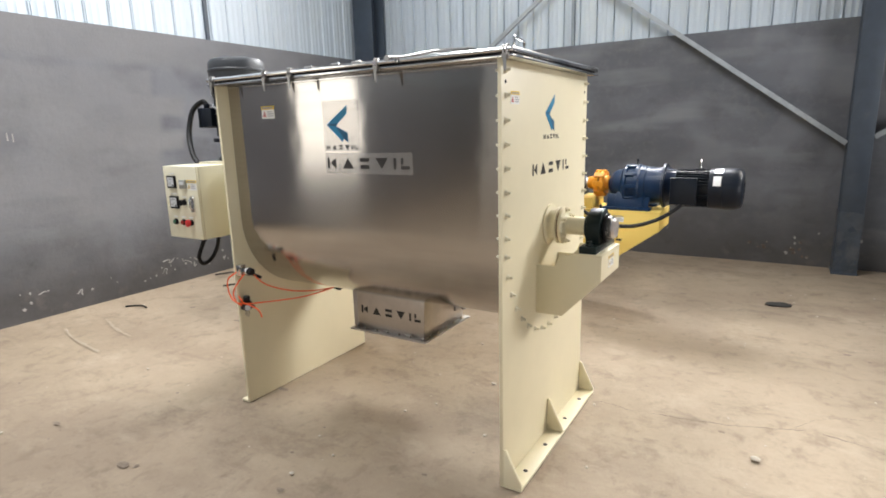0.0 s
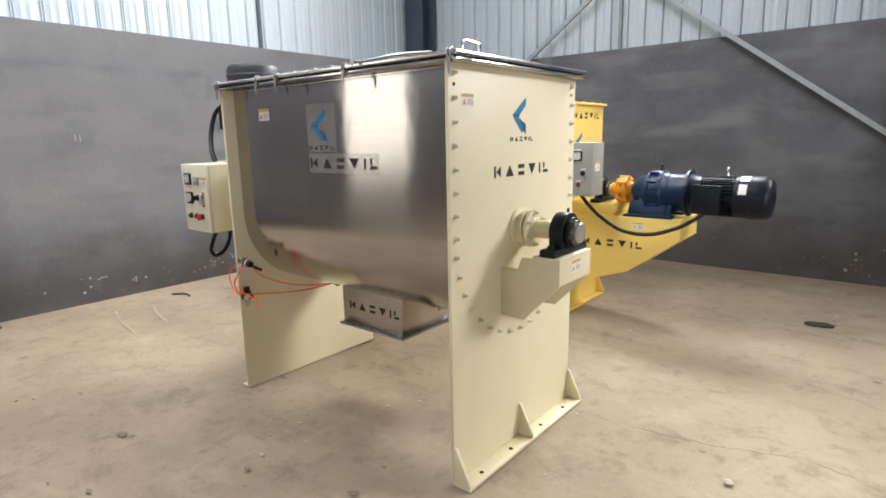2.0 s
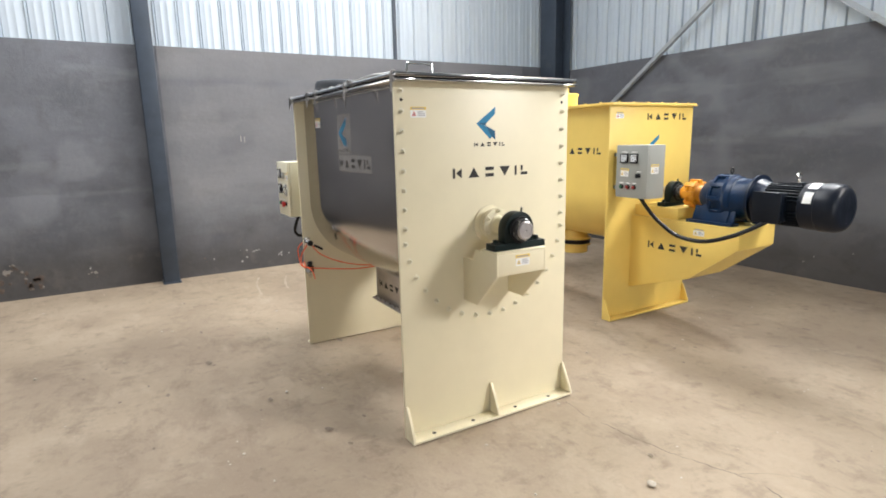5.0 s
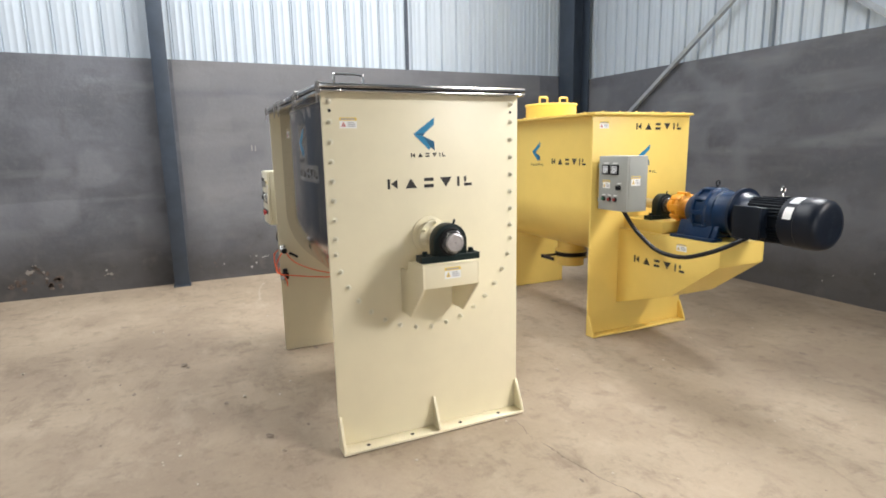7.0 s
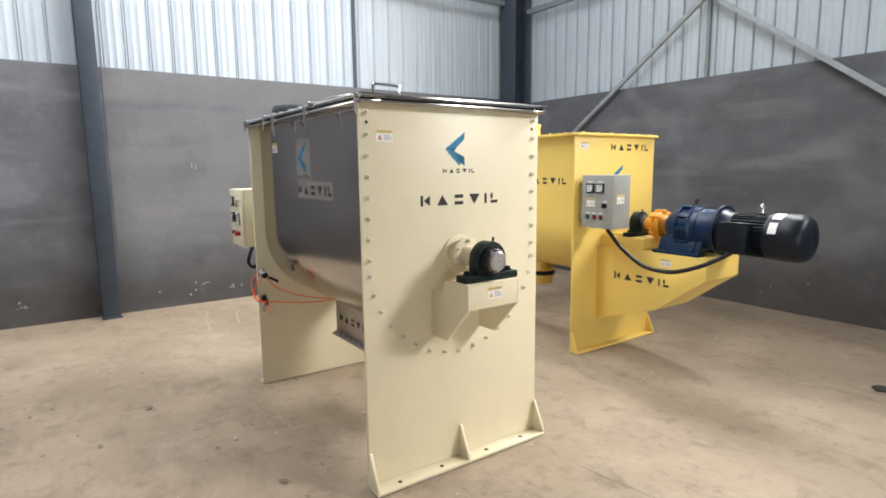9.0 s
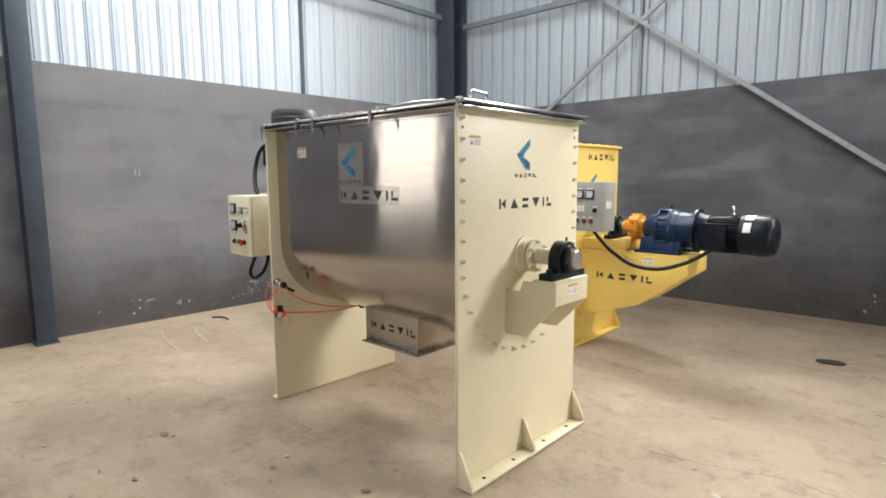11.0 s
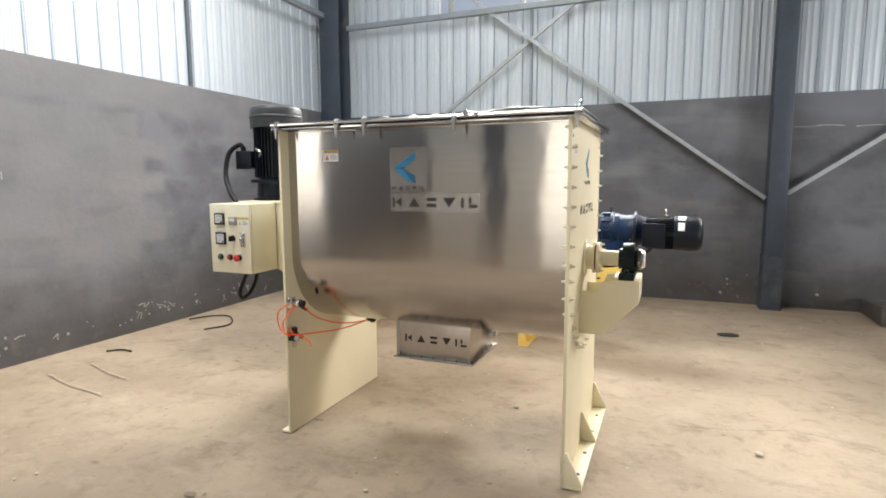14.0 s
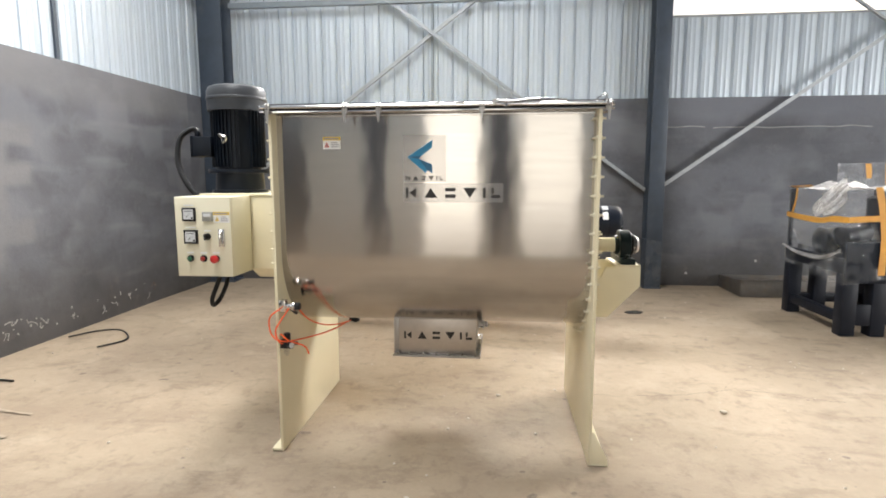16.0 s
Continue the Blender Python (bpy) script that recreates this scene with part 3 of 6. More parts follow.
for i in range(12):
    x = WIN0 + (WIN1 - WIN0) * i / 11
    # no mullions here, so that the strip reads as plain glare
    if 0.7 < x < 3.9:
        continue
    box(bm, x - 0.025, x + 0.025, Y1 + 0.01, Y1 + 0.1, SILL if x < BAY else GLARE_SILL, HEAD)
solid("window_1", bm, BRACE, "long clerestory window frame with bright daylight", "window", "structure", bevel=0.004)

bm = B()
box(bm, X1 + 0.02, X1 + 0.1, Y0, -2.0, WALL_N, TOP + 0.2)
box(bm, X1 + 0.02, X1 + 0.1, -2.0, 4.0, 3.4, TOP + 0.2)
box(bm, X1 + 0.02, X1 + 0.1, 4.0, Y1, WALL_N, TOP + 0.2)
solid("wall_east_upper", bm, CLAD, "pale grey metal wall cladding above an assumed, unseen opening", "wall", "structure")
bm = B()
for a, b, z in ((X0, -2.94, WALL_N), (-2.94, -1.76, 3.4), (-1.76, -0.96, WALL_N), (-0.96, 0.20, 3.4), (0.20, X1, WALL_N)):
    box(bm, a, b, Y0 - 0.1, Y0 - 0.02, z, TOP + 0.2)
solid("wall_south_upper", bm, CLAD, "pale grey metal wall cladding above a gate", "wall", "structure")

bm = B()
for a, b in ((X0 - 0.2, -3.7), (-2.5, X1 + 0.2)):
    box(bm, a, b, Y0 - 0.2, Y1 + 0.3, TOP, TOP + 0.08)
for a, b, c, d in ((-3.7, -2.5, -1.4, 4.6),):
    box(bm, a, b, Y0 - 0.2, c, TOP, TOP + 0.08)
    box(bm, a, b, d, Y1 + 0.3, TOP, TOP + 0.08)
for y in (-4.0, -2.0, 0.0, 2.0, 4.0, 6.0):
    box(bm, X0, X1, y - 0.04, y + 0.04, TOP - 0.2, TOP)
solid("ceiling", bm, CLAD, "pale metal roof sheeting on purlins with rooflights", "ceiling", "structure")


def i_column(name, x, y, w, d, turn, height=TOP):
    """A rolled steel column, its web along local y."""
    bm = B()
    box(bm, -w / 2, w / 2, -d / 2, -d / 2 + 0.014, 0, height)
    box(bm, -w / 2, w / 2, d / 2 - 0.014, d / 2, 0, height)
    box(bm, -0.006, 0.006, -d / 2 + 0.014, d / 2 - 0.014, 0, height)
    box(bm, -w / 2 - 0.012, w / 2 + 0.012, -d / 2 - 0.012, d / 2 + 0.012, -0.01, 0.014)
    return solid(name, bm, COLUMN, "dark blue-grey steel column against the wall", "column", "structure", bevel=0.003, m=pose(x, y, 0, 0, 0, turn))


i_column("column_1", 0.655, 6.97, 0.20, 0.26, 0)
bm = box(B(), 0.655 - 0.104, 0.655 + 0.104, 6.838, 7.11, 0.02, 0.64)
for v in bm.verts:
    if v.co.z > 0.3:
        v.co.x = 0.655 + (v.co.x - 0.655) * 0.97
bmesh.ops.subdivide_edges(bm, edges=bm.edges[:], cuts=9, use_grid_fill=True)
for v in bm.verts:
    v.co += Vector((noise.noise(v.co * 11), noise.noise(v.co * 12), 1.6 * noise.noise(v.co * 7) * (v.co.z > 0.6))) * 0.008
solid("trim_3", bm, mat("cement_smeared_steel", (0.040, 0.050, 0.066), 0.75, grain=0.35, scale=5, bump=0.5, bscale=40, stain=(0.085, 0.088, 0.092), stain_scale=6, stain_low=0.5, stain_high=0.7), "rough cement collar round the column's foot", "column base", "structure")
i_column("column_2", -5.32, 6.95, 0.34, 0.30, 0)
i_column("column_3", -5.40, 1.34, 0.16, 0.20, 90)
i_column("column_4", 6.4, 6.97, 0.24, 0.26, 0)
# unseen columns, added so that the trough's reflection gets dark vertical bands
for k, x in enumerate((-3.9, -1.36, 1.3)):
    i_column(f"column_{5 + k}", x, -6.36, 0.34, 0.26, 0)


def bar(name, p0, p1, w, label, material=BRACE):
    """An angle-section bar between two points."""
    p0, p1 = Vector(p0), Vector(p1)
    bm = prism(B(), [(0, 0), (w, 0), (w, 0.007), (0.007, 0.007), (0.007, w), (0, w)], "z", 0, (p1 - p0).length)
    m = Matrix.Translation(p0) @ (p1 - p0).to_track_quat("Z", "Y").to_matrix().to_4x4() @ Matrix.Translation((-w / 2, -w / 2, 0))
    return solid(name, bm, material, label, "brace", "structure", m=m)


YB = Y1 - 0.085
bar("brace_1", (0.56, YB, 1.30), (-5.2, YB, 5.52), 0.048, "galvanised diagonal steel brace")
bar("brace_2", (-5.2, YB + 0.05, 1.28), (0.56, YB + 0.05, 5.50), 0.048, "galvanised diagonal steel brace")
bar("brace_3", (0.78, YB, 1.36), (6.3, YB, 5.3), 0.048, "galvanised diagonal steel brace")
bar("brace_4", (6.3, YB + 0.05, 1.36), (0.78, YB + 0.05, 5.3), 0.048, "galvanised diagonal steel brace")
# girts take the darker SEAM grey: the shade on their undersides is in the colour
for name, p0, p1 in (("girt_1", (-5.15, Y1 - 0.06, 3.83), (0.55, Y1 - 0.06, 3.83)), ("girt_2", (-5.42, -6.4, 3.98), (-5.42, 6.8, 3.98))):
    bar(name, p0, p1, 0.07, "steel wall girt, its grey darkened for the shaded underside", SEAM)
for name, x, y, z in (("trim_1", X0 - 0.05, 4.345, WALL_W), ("trim_2", -2.32, Y1 + 0.03, WALL_N)):
    bm = box(B(), -0.018, 0.018, -0.022, 0.022, 0, (TOP if x < -5 else SILL) - z)
    solid(name, bm, COLUMN if x < -5 else SEAM, "narrow seam post in the cladding", "trim", "structure", m=pose(x, y, z))

# pale chips knocked out of the render near the floor
rng = random.Random(5)
bm = B()


def chip(x, y, z, s, west=True):
    pts = [(s * (0.4 + 0.6 * rng.random()) * math.cos(a), s * (0.4 + 0.6 * rng.random()) * math.sin(a)) for a in [i * 2 * math.pi / 9 for i in range(9)]]
    if west:
        prism(bm, [(y + p, z + q) for p, q in pts], "x", x, x + 0.007)
    else:
        prism(bm, [(x + p, z + q) for p, q in pts], "y", y - 0.007, y)


for i in range(30):
    chip(X0, rng.choice((rng.uniform(2.2, 5.4), rng.uniform(-1.0, 5.4))), 0.10 + 0.16 * rng.random(), rng.uniform(0.006, 0.022))
for i in range(13):
    y, z = rng.choice((rng.uniform(3.3, 5.4), rng.uniform(1.6, 5.6))), rng.uniform(0.06, 0.26)
    line = [(X0 + 0.002, y, z)]
    for k in range(rng.randint(3, 6)):
        y, z = y + rng.uniform(-0.015, 0.045), z + rng.uniform(-0.04, 0.04)
        line.append((X0 + 0.002, y, z))
    tube(bm, line, rng.uniform(0.003, 0.007), 5, 3)
for y, z in ((2.25, 1.58), (2.29, 1.57)):
    prism(bm, [(y, z - 0.035), (y + 0.012, z - 0.03), (y + 0.01, z + 0.035), (y, z + 0.03)], "x", X0, X0 + 0.004)
for i in range(14):
    chip(rng.uniform(-4.5, 3.0), Y1, 0.12 + 0.25 * rng.random(), rng.uniform(0.008, 0.03), False)
seam = B()
for x0, x1, z in ((0.82, 1.35, 2.13), (1.42, 3.4, 2.12)):
    line, x = [], x0
    while x < x1:
        line.append((x, Y1, z + 0.02 * noise.noise(Vector((x * 4, z, 0)))))
        x += 0.07
    tube(seam, line, 0.009, 5, 3)
solid("trim_6", seam, PALELINE, "pale uneven mortar line across the render", "mortar line", "structure")
solid("plaster_chips", bm, CHIP, "pale chipped spots in the grey render", "plaster chips", "stuff")

bm = B()
for y, z, s, k in ((-0.09, 0.34, 0.05, 5), (0.03, 0.22, 0.08, 8), (0.02, 0.12, 0.07, 7), (0.62, 0.17, 0.045, 5), (1.74, 0.20, 0.02, 3), (-0.3, 0.16, 0.07, 5), (5.5, 0.18, 0.05, 4)):
    for i in range(k):
        chip(X0, y + rng.gauss(0, s * 0.8), max(0.04, z + rng.gauss(0, s * 0.6)), s * rng.uniform(0.25, 0.6))
for x, z, s, k in ((-0.1, 0.2, 0.05, 5), (0.3, 0.14, 0.06, 6), (3.0, 0.16, 0.05, 5)):
    for i in range(k):
        chip(x + rng.gauss(0, s), Y1, max(0.04, z + rng.gauss(0, s * 0.6)), s * rng.uniform(0.25, 0.6), False)
solid("broken_render", bm, [mat("brown_render_core", (0.10, 0.075, 0.062), 0.95, grain=0.5, scale=22, bump=0.6, bscale=40, stain=(0.24, 0.22, 0.20), stain_scale=9, stain_low=0.52, stain_high=0.6)],
      "brown broken patches in the render near the floor", "plaster chips", "stuff")
CLOD = mat("dry_mud", (0.19, 0.15, 0.115), 0.95, grain=0.35, scale=40, bump=0.6, bscale=50)
for x, y, s in ((-2.574, 1.336, 0.026), (-2.51, 1.36, 0.010), (-1.22, 1.753, 0.019), (-1.254, 1.971, 0.010), (-1.02, 1.80, 0.011)):
    bm = B()
    bmesh.ops.create_icosphere(bm, subdivisions=3, radius=s)
    for v in bm.verts:
        v.co = Vector((v.co.x * 1.4, v.co.y * 0.8, v.co.z * 0.13)) * (1 + 0.6 * noise.noise(v.co * 0.9 / s))
    solid("mud_clod", bm, CLOD, "flat dry clod of mud on the concrete floor", "mud", group="dry clods", m=pose(x, y, s * 0.06, 0, 0, rng.uniform(0, 180)))

# grit and small stones on the floor
bm = B()
for i in range(520):
    x, y, s = rng.uniform(-5.2, 4.5), rng.uniform(-0.6, 6.9), 0.0025 + 0.008 * rng.random() ** 3
    bmesh.ops.create_icosphere(bm, subdivisions=1, radius=s, matrix=Matrix.Translation((x, y, s * 0.3)) @ Matrix.Diagonal((1, rng.uniform(0.6, 1.4), 0.6, 1)))
solid("floor_grit", bm, [STONE], "scattered grit and crumbs on the concrete", "grit", "stuff")
for x, y, s in ((0.037, 2.81, 0.019), (-1.38, 2.95, 0.015), (-1.8, 1.68, 0.011)):
    bm = B()
    bmesh.ops.create_icosphere(bm, subdivisions=2, radius=s)
    for v in bm.verts:
        v.co = Vector((v.co.x * 1.2, v.co.y, v.co.z * 0.5)) * (1 + 0.35 * noise.noise(v.co * 40))
    solid("pebble", bm, STONE, "small pale stone lying on the concrete floor", "stone", m=pose(x, y, s * 0.42))
bm = B()
ragged = [(0.105 * (1 + 0.22 * noise.noise(Vector((2.1 * math.cos(a), 2.1 * math.sin(a), 4.7)))) * math.cos(a), 0.062 * (1 + 0.3 * noise.noise(Vector((2.4 * math.cos(a), 2.4 * math.sin(a), 9.1)))) * math.sin(a)) for a in [i * 2 * math.pi / 30 for i in range(30)]]
prism(bm, ragged, "z", -0.004, 0.0022)
drain = solid("floor_drain", bm, HOLE, "dark ragged drain opening in the concrete floor", "drain", m=pose(0.105, 5.47, 0.0, 0, 0, 14))
for pts in (((-5.35, 3.95, 0.012), (-5.24, 4.15, 0.012), (-5.05, 4.2, 0.02), (-4.88, 4.1, 0.012), (-4.76, 3.9, 0.012), (-4.86, 3.68, 0.012)),
            ((-5.12, 2.80, 0.007), (-5.02, 2.88, 0.007), (-4.90, 2.87, 0.008))):
    solid("cable_offcut", tube(B(), pts, 0.0075), RUBBER, "black cable offcut lying on the concrete floor", "cable", group="cable offcuts")


# cracks and pale scrapes in the concrete


def ribbon(bm, points, width, lift=0.0012, jitter=0.9):
    """A thin uneven strip along a line on the floor."""
    line = smooth_line([(x, y, lift) for x, y in points], 6)
    rows = []
    for i, c in enumerate(line):
        d = (line[min(i + 1, len(line) - 1)] - line[max(i - 1, 0)]).normalized()
        side = Vector((-d.y, d.x, 0)) * width * rng.uniform(0.25, 1.0)
        c = c + Vector((rng.uniform(-1, 1), rng.uniform(-1, 1), 0)) * width * jitter
        rows.append((bm.verts.new(c - side), bm.verts.new(c + side)))
    for (a, b), (c, d) in zip(rows, rows[1:]):
        bm.faces.new((a, b, d, c))


def crack(points, w):
    """A jagged hairline: a line shaken at two sizes, its width coming and going."""
    bm, rows = B(), []
    line = smooth_line([(x, y, 0.0012) for x, y in points], 22)
    for i, c in enumerate(line):
        d = (line[min(i + 1, len(line) - 1)] - line[max(i - 1, 0)]).normalized()
        n = Vector((-d.y, d.x, 0))
        c = c + n * (0.022 * noise.noise(c * 6) + 0.010 * noise.noise(c * 26) + rng.uniform(-0.002, 0.002))
        half = n * w * max(0.06, 0.55 + 1.1 * noise.noise(c * 9 + Vector((4, 1, 0)))) * rng.uniform(0.6, 1.2)
        rows.append((bm.verts.new(c - half), bm.verts.new(c + half)))
    for (a, b), (c, d) in zip(rows, rows[1:]):
        bm.faces.new((a, b, d, c))
    solid("floor_crack", bm, CRACK, "hairline crack in the concrete floor", "crack", "structure")


CRACK = mat("crack_shadow", (0.085, 0.068, 0.052), 0.9, grain=0.3, scale=40)
for points, w in ((((-0.76, 3.04), (-0.43, 3.03), (-0.12, 3.09), (0.23, 3.20), (0.47, 3.18), (0.64, 3.11), (0.9, 3.05)), 0.0026), (((0.2, 3.2), (0.35, 3.4), (0.6, 3.5)), 0.0016)):
    crack(points, w)
for points in (((-4.99, 2.22), (-4.7, 2.13), (-4.45, 2.10), (-4.2, 2.07)), ((-4.93, 2.52), (-4.6, 2.42), (-4.3, 2.37))):
    bm = B()
    ribbon(bm, points, 0.016, jitter=0.25)
    solid("pale_scrape", bm, PALE, "pale scrape across the concrete floor", "scrape", "structure")
bm = B()
for i in range(150):
    x, y = rng.uniform(-4.8, 3.2), rng.uniform(-0.3, 6.2)
    r, sx = 0.005 + 0.020 * rng.random() ** 3, rng.uniform(0.8, 2.6)
    vs = [bm.verts.new((x + sx * r * rng.uniform(0.5, 1) * math.cos(a), y + r * rng.uniform(0.5, 1) * math.sin(a), 0.0010 + 0.000004 * i)) for a in [k * 2 * math.pi / 9 for k in range(9)]]
    bm.faces.new(vs)
solid("floor_dirt", bm, [mat("dry_dirt", (0.19, 0.15, 0.117), 0.9, grain=0.4, scale=60, bump=0.3, bscale=80)], "small dark dirt spots on the concrete", "dirt", "stuff")


# ---- prints: brand marks as plain shapes, labels as bars ----
class Sheet:
    """A place on a thing's face: origin, the way to the right and the way up, with the face's outward normal."""

    def __init__(self, origin, right, up):
        self.o, self.r, self.u = Vector(origin), Vector(right).normalized(), Vector(up).normalized()
        self.n = self.r.cross(self.u)

    def poly(self, bm, points, lift=0.0012, mi=0):
        lo = [bm.verts.new(self.o + self.r * p + self.u * q) for p, q in points]
        hi = [bm.verts.new(self.o + self.r * p + self.u * q + self.n * lift) for p, q in points]
        k = len(points)
        bm.faces.new(hi).material_index = mi
        for i in range(k):
            bm.faces.new((lo[i], lo[(i + 1) % k], hi[(i + 1) % k], hi[i])).material_index = mi

    def rect(self, bm, a, b, c, d, lift=0.0012, mi=0):
        self.poly(bm, [(a, c), (b, c), (b, d), (a, d)], lift, mi)


def brand_bars(sheet, width, height, parent, label="dark plain brand bars"):
    """Plain shapes in the rhythm of the brand word, each a part of its own."""
    w, h = width, height
    s = h * 0.26

    def bar4(a, b, c, d):
        return [(a, c), (b, c), (b, d), (a, d)]
    shapes = [bar4(0, s, 0, h), [(1.4 * s, 0.5 * h), (0.11 * w, 0.98 * h), (0.11 * w, 0.02 * h)], [(0.20 * w, 0), (0.265 * w, h), (0.335 * w, 0)],
              bar4(0.42 * w, 0.53 * w, 0.66 * h, h), bar4(0.42 * w, 0.53 * w, 0.0, 0.34 * h), [(0.61 * w, h), (0.75 * w, h), (0.68 * w, 0)],
              bar4(0.82 * w, 0.82 * w + s, 0, h), bar4(0.905 * w, w, 0, 0.30 * h), bar4(0.905 * w, 0.905 * w + s, 0.45 * h, h)]
    if h < 0.03:
        bm = B()
        for points in shapes:
            sheet.poly(bm, points)
        return tagged(part("brand_line", bm, INK, parent, label), kind="stuff")
    for points in shapes:
        bm = B()
        sheet.poly(bm, points)
        part("brand_bar", bm, INK, parent)


def chevron(sheet, w, h, parent):
    """A folded chevron in two blues, pointing left; origin at its tip's left edge and its bottom."""
    bm = B()
    sheet.poly(bm, [(0, h / 2), (w, h), (w * 0.98, h * 0.78), (w * 0.55, h * 0.53)], mi=0)
    sheet.poly(bm, [(0, h / 2), (w * 0.55, h * 0.53), (w * 0.45, h * 0.44)], mi=1, lift=0.0014)
    sheet.poly(bm, [(0, h / 2 - 0.001), (w * 0.45, h * 0.44), (w * 0.80, h * 0.10), (w * 0.72, h * 0.02)], mi=0)
    sheet.poly(bm, [(w * 0.45, h * 0.44), (w * 0.98, h * 0.27), (w, 0), (w * 0.80, h * 0.10)], mi=1)
    return part("brand_emblem", bm, [MARKL, MARKD], parent, "folded blue chevron emblem")


def film(sheet, a, b, c, d, parent, material=LABELFILM):
    bm = B()
    sheet.rect(bm, a, b, c, d, lift=0.0006)
    return part("label_film", bm, material, parent, "thin clear label film")


def warning(sheet, w, h, parent, sign=1):
    """A white sticker with a yellow head and small bars."""
    bm = B()
    sheet.rect(bm, 0, w, 0, h, 0.0008, 0)
    sheet.rect(bm, 0.0, w, 0.72 * h, h, 0.0013, 1)
    sheet.rect(bm, 0.08 * w, 0.9 * w, 0.80 * h, 0.92 * h, 0.0017, 2)
    if sign:
        sheet.poly(bm, [(0.08 * w, 0.15 * h), (0.36 * w, 0.15 * h), (0.22 * w, 0.6 * h)], 0.0013, sign)
        sheet.poly(bm, [(0.17 * w, 0.22 * h), (0.27 * w, 0.22 * h), (0.22 * w, 0.45 * h)], 0.0017, 2)
    for i in range(3):
        sheet.rect(bm, 0.46 * w, (0.92 - 0.1 * (i == 2)) * w, (0.16 + 0.17 * i) * h, (0.24 + 0.17 * i) * h, 0.0013, 2)
    return part("warning_sticker", bm, [WHITE, PRINTY, PRINTG, PRINTR], parent, "white warning sticker with a yellow head")


# ---- the cream and stainless ribbon mixer ----
CY, CZ, R = 2.595, 1.088, 0.458          # the shaft's axis, the trough's radius
XA, XB = -0.900, -2.552                  # outer faces of the end plates
PY0, PY1 = 2.064, 3.136
PT = 0.016
mixer = thing("ribbon_mixer", pose((XA + XB) / 2, CY, 0), "cream-painted ribbon mixer with a brushed stainless trough on the concrete floor", "mixer")


def u_outline(r, top, cy=CY, cz=CZ, n=28):
    """The trough's U section in y and z, open at the top."""
    return [(cy - r, top)] + [(cy + r * math.cos(a), cz + r * math.sin(a)) for a in [math.pi + math.pi * i / n for i in range(n + 1)]] + [(cy + r, top)]


def trough_shell(x0, x1, r, top, cy, cz, thick=0.004):
    bm = B()
    outer, inner = u_outline(r, top, cy, cz, 48), u_outline(r - thick, top, cy, cz, 48)
    rows = [[bm.verts.new((x, *p)) for p in line] for line in (outer, inner) for x in (x0, x1)]
    a, b, c, d = rows
    for i in range(len(outer) - 1):
        bm.faces.new((a[i], a[i + 1], b[i + 1], b[i]))
        bm.faces.new((c[i], d[i], d[i + 1], c[i + 1]))
        bm.faces.new((a[i], c[i], c[i + 1], a[i + 1]))
        bm.faces.new((b[i], b[i + 1], d[i + 1], d[i]))
    bm.faces.new((a[0], b[0], d[0], c[0]))
    bm.faces.new((a[-1], c[-1], d[-1], b[-1]))
    return bm


def bolt_mesh(material, r=0.0110):
    """A hexagon bolt head on a washer, along +x, with the stud's end."""
    bm = B()
    lathe(bm, [(0, r * 1.35), (0.002, r * 1.35)], (0, 0, 0), (1, 0, 0), 12)
    lathe(bm, [(0.002, r), (0.008, r), (0.009, r * 0.9)], (0, 0, 0), (1, 0, 0), 6)
    lathe(bm, [(0.009, r * 0.55), (0.023, r * 0.5)], (0, 0, 0), (1, 0, 0), 8)
    return mesh_of("bolt", bm, material)


BOLT, BOLTC = bolt_mesh(ZINC), bolt_mesh(CREAM)


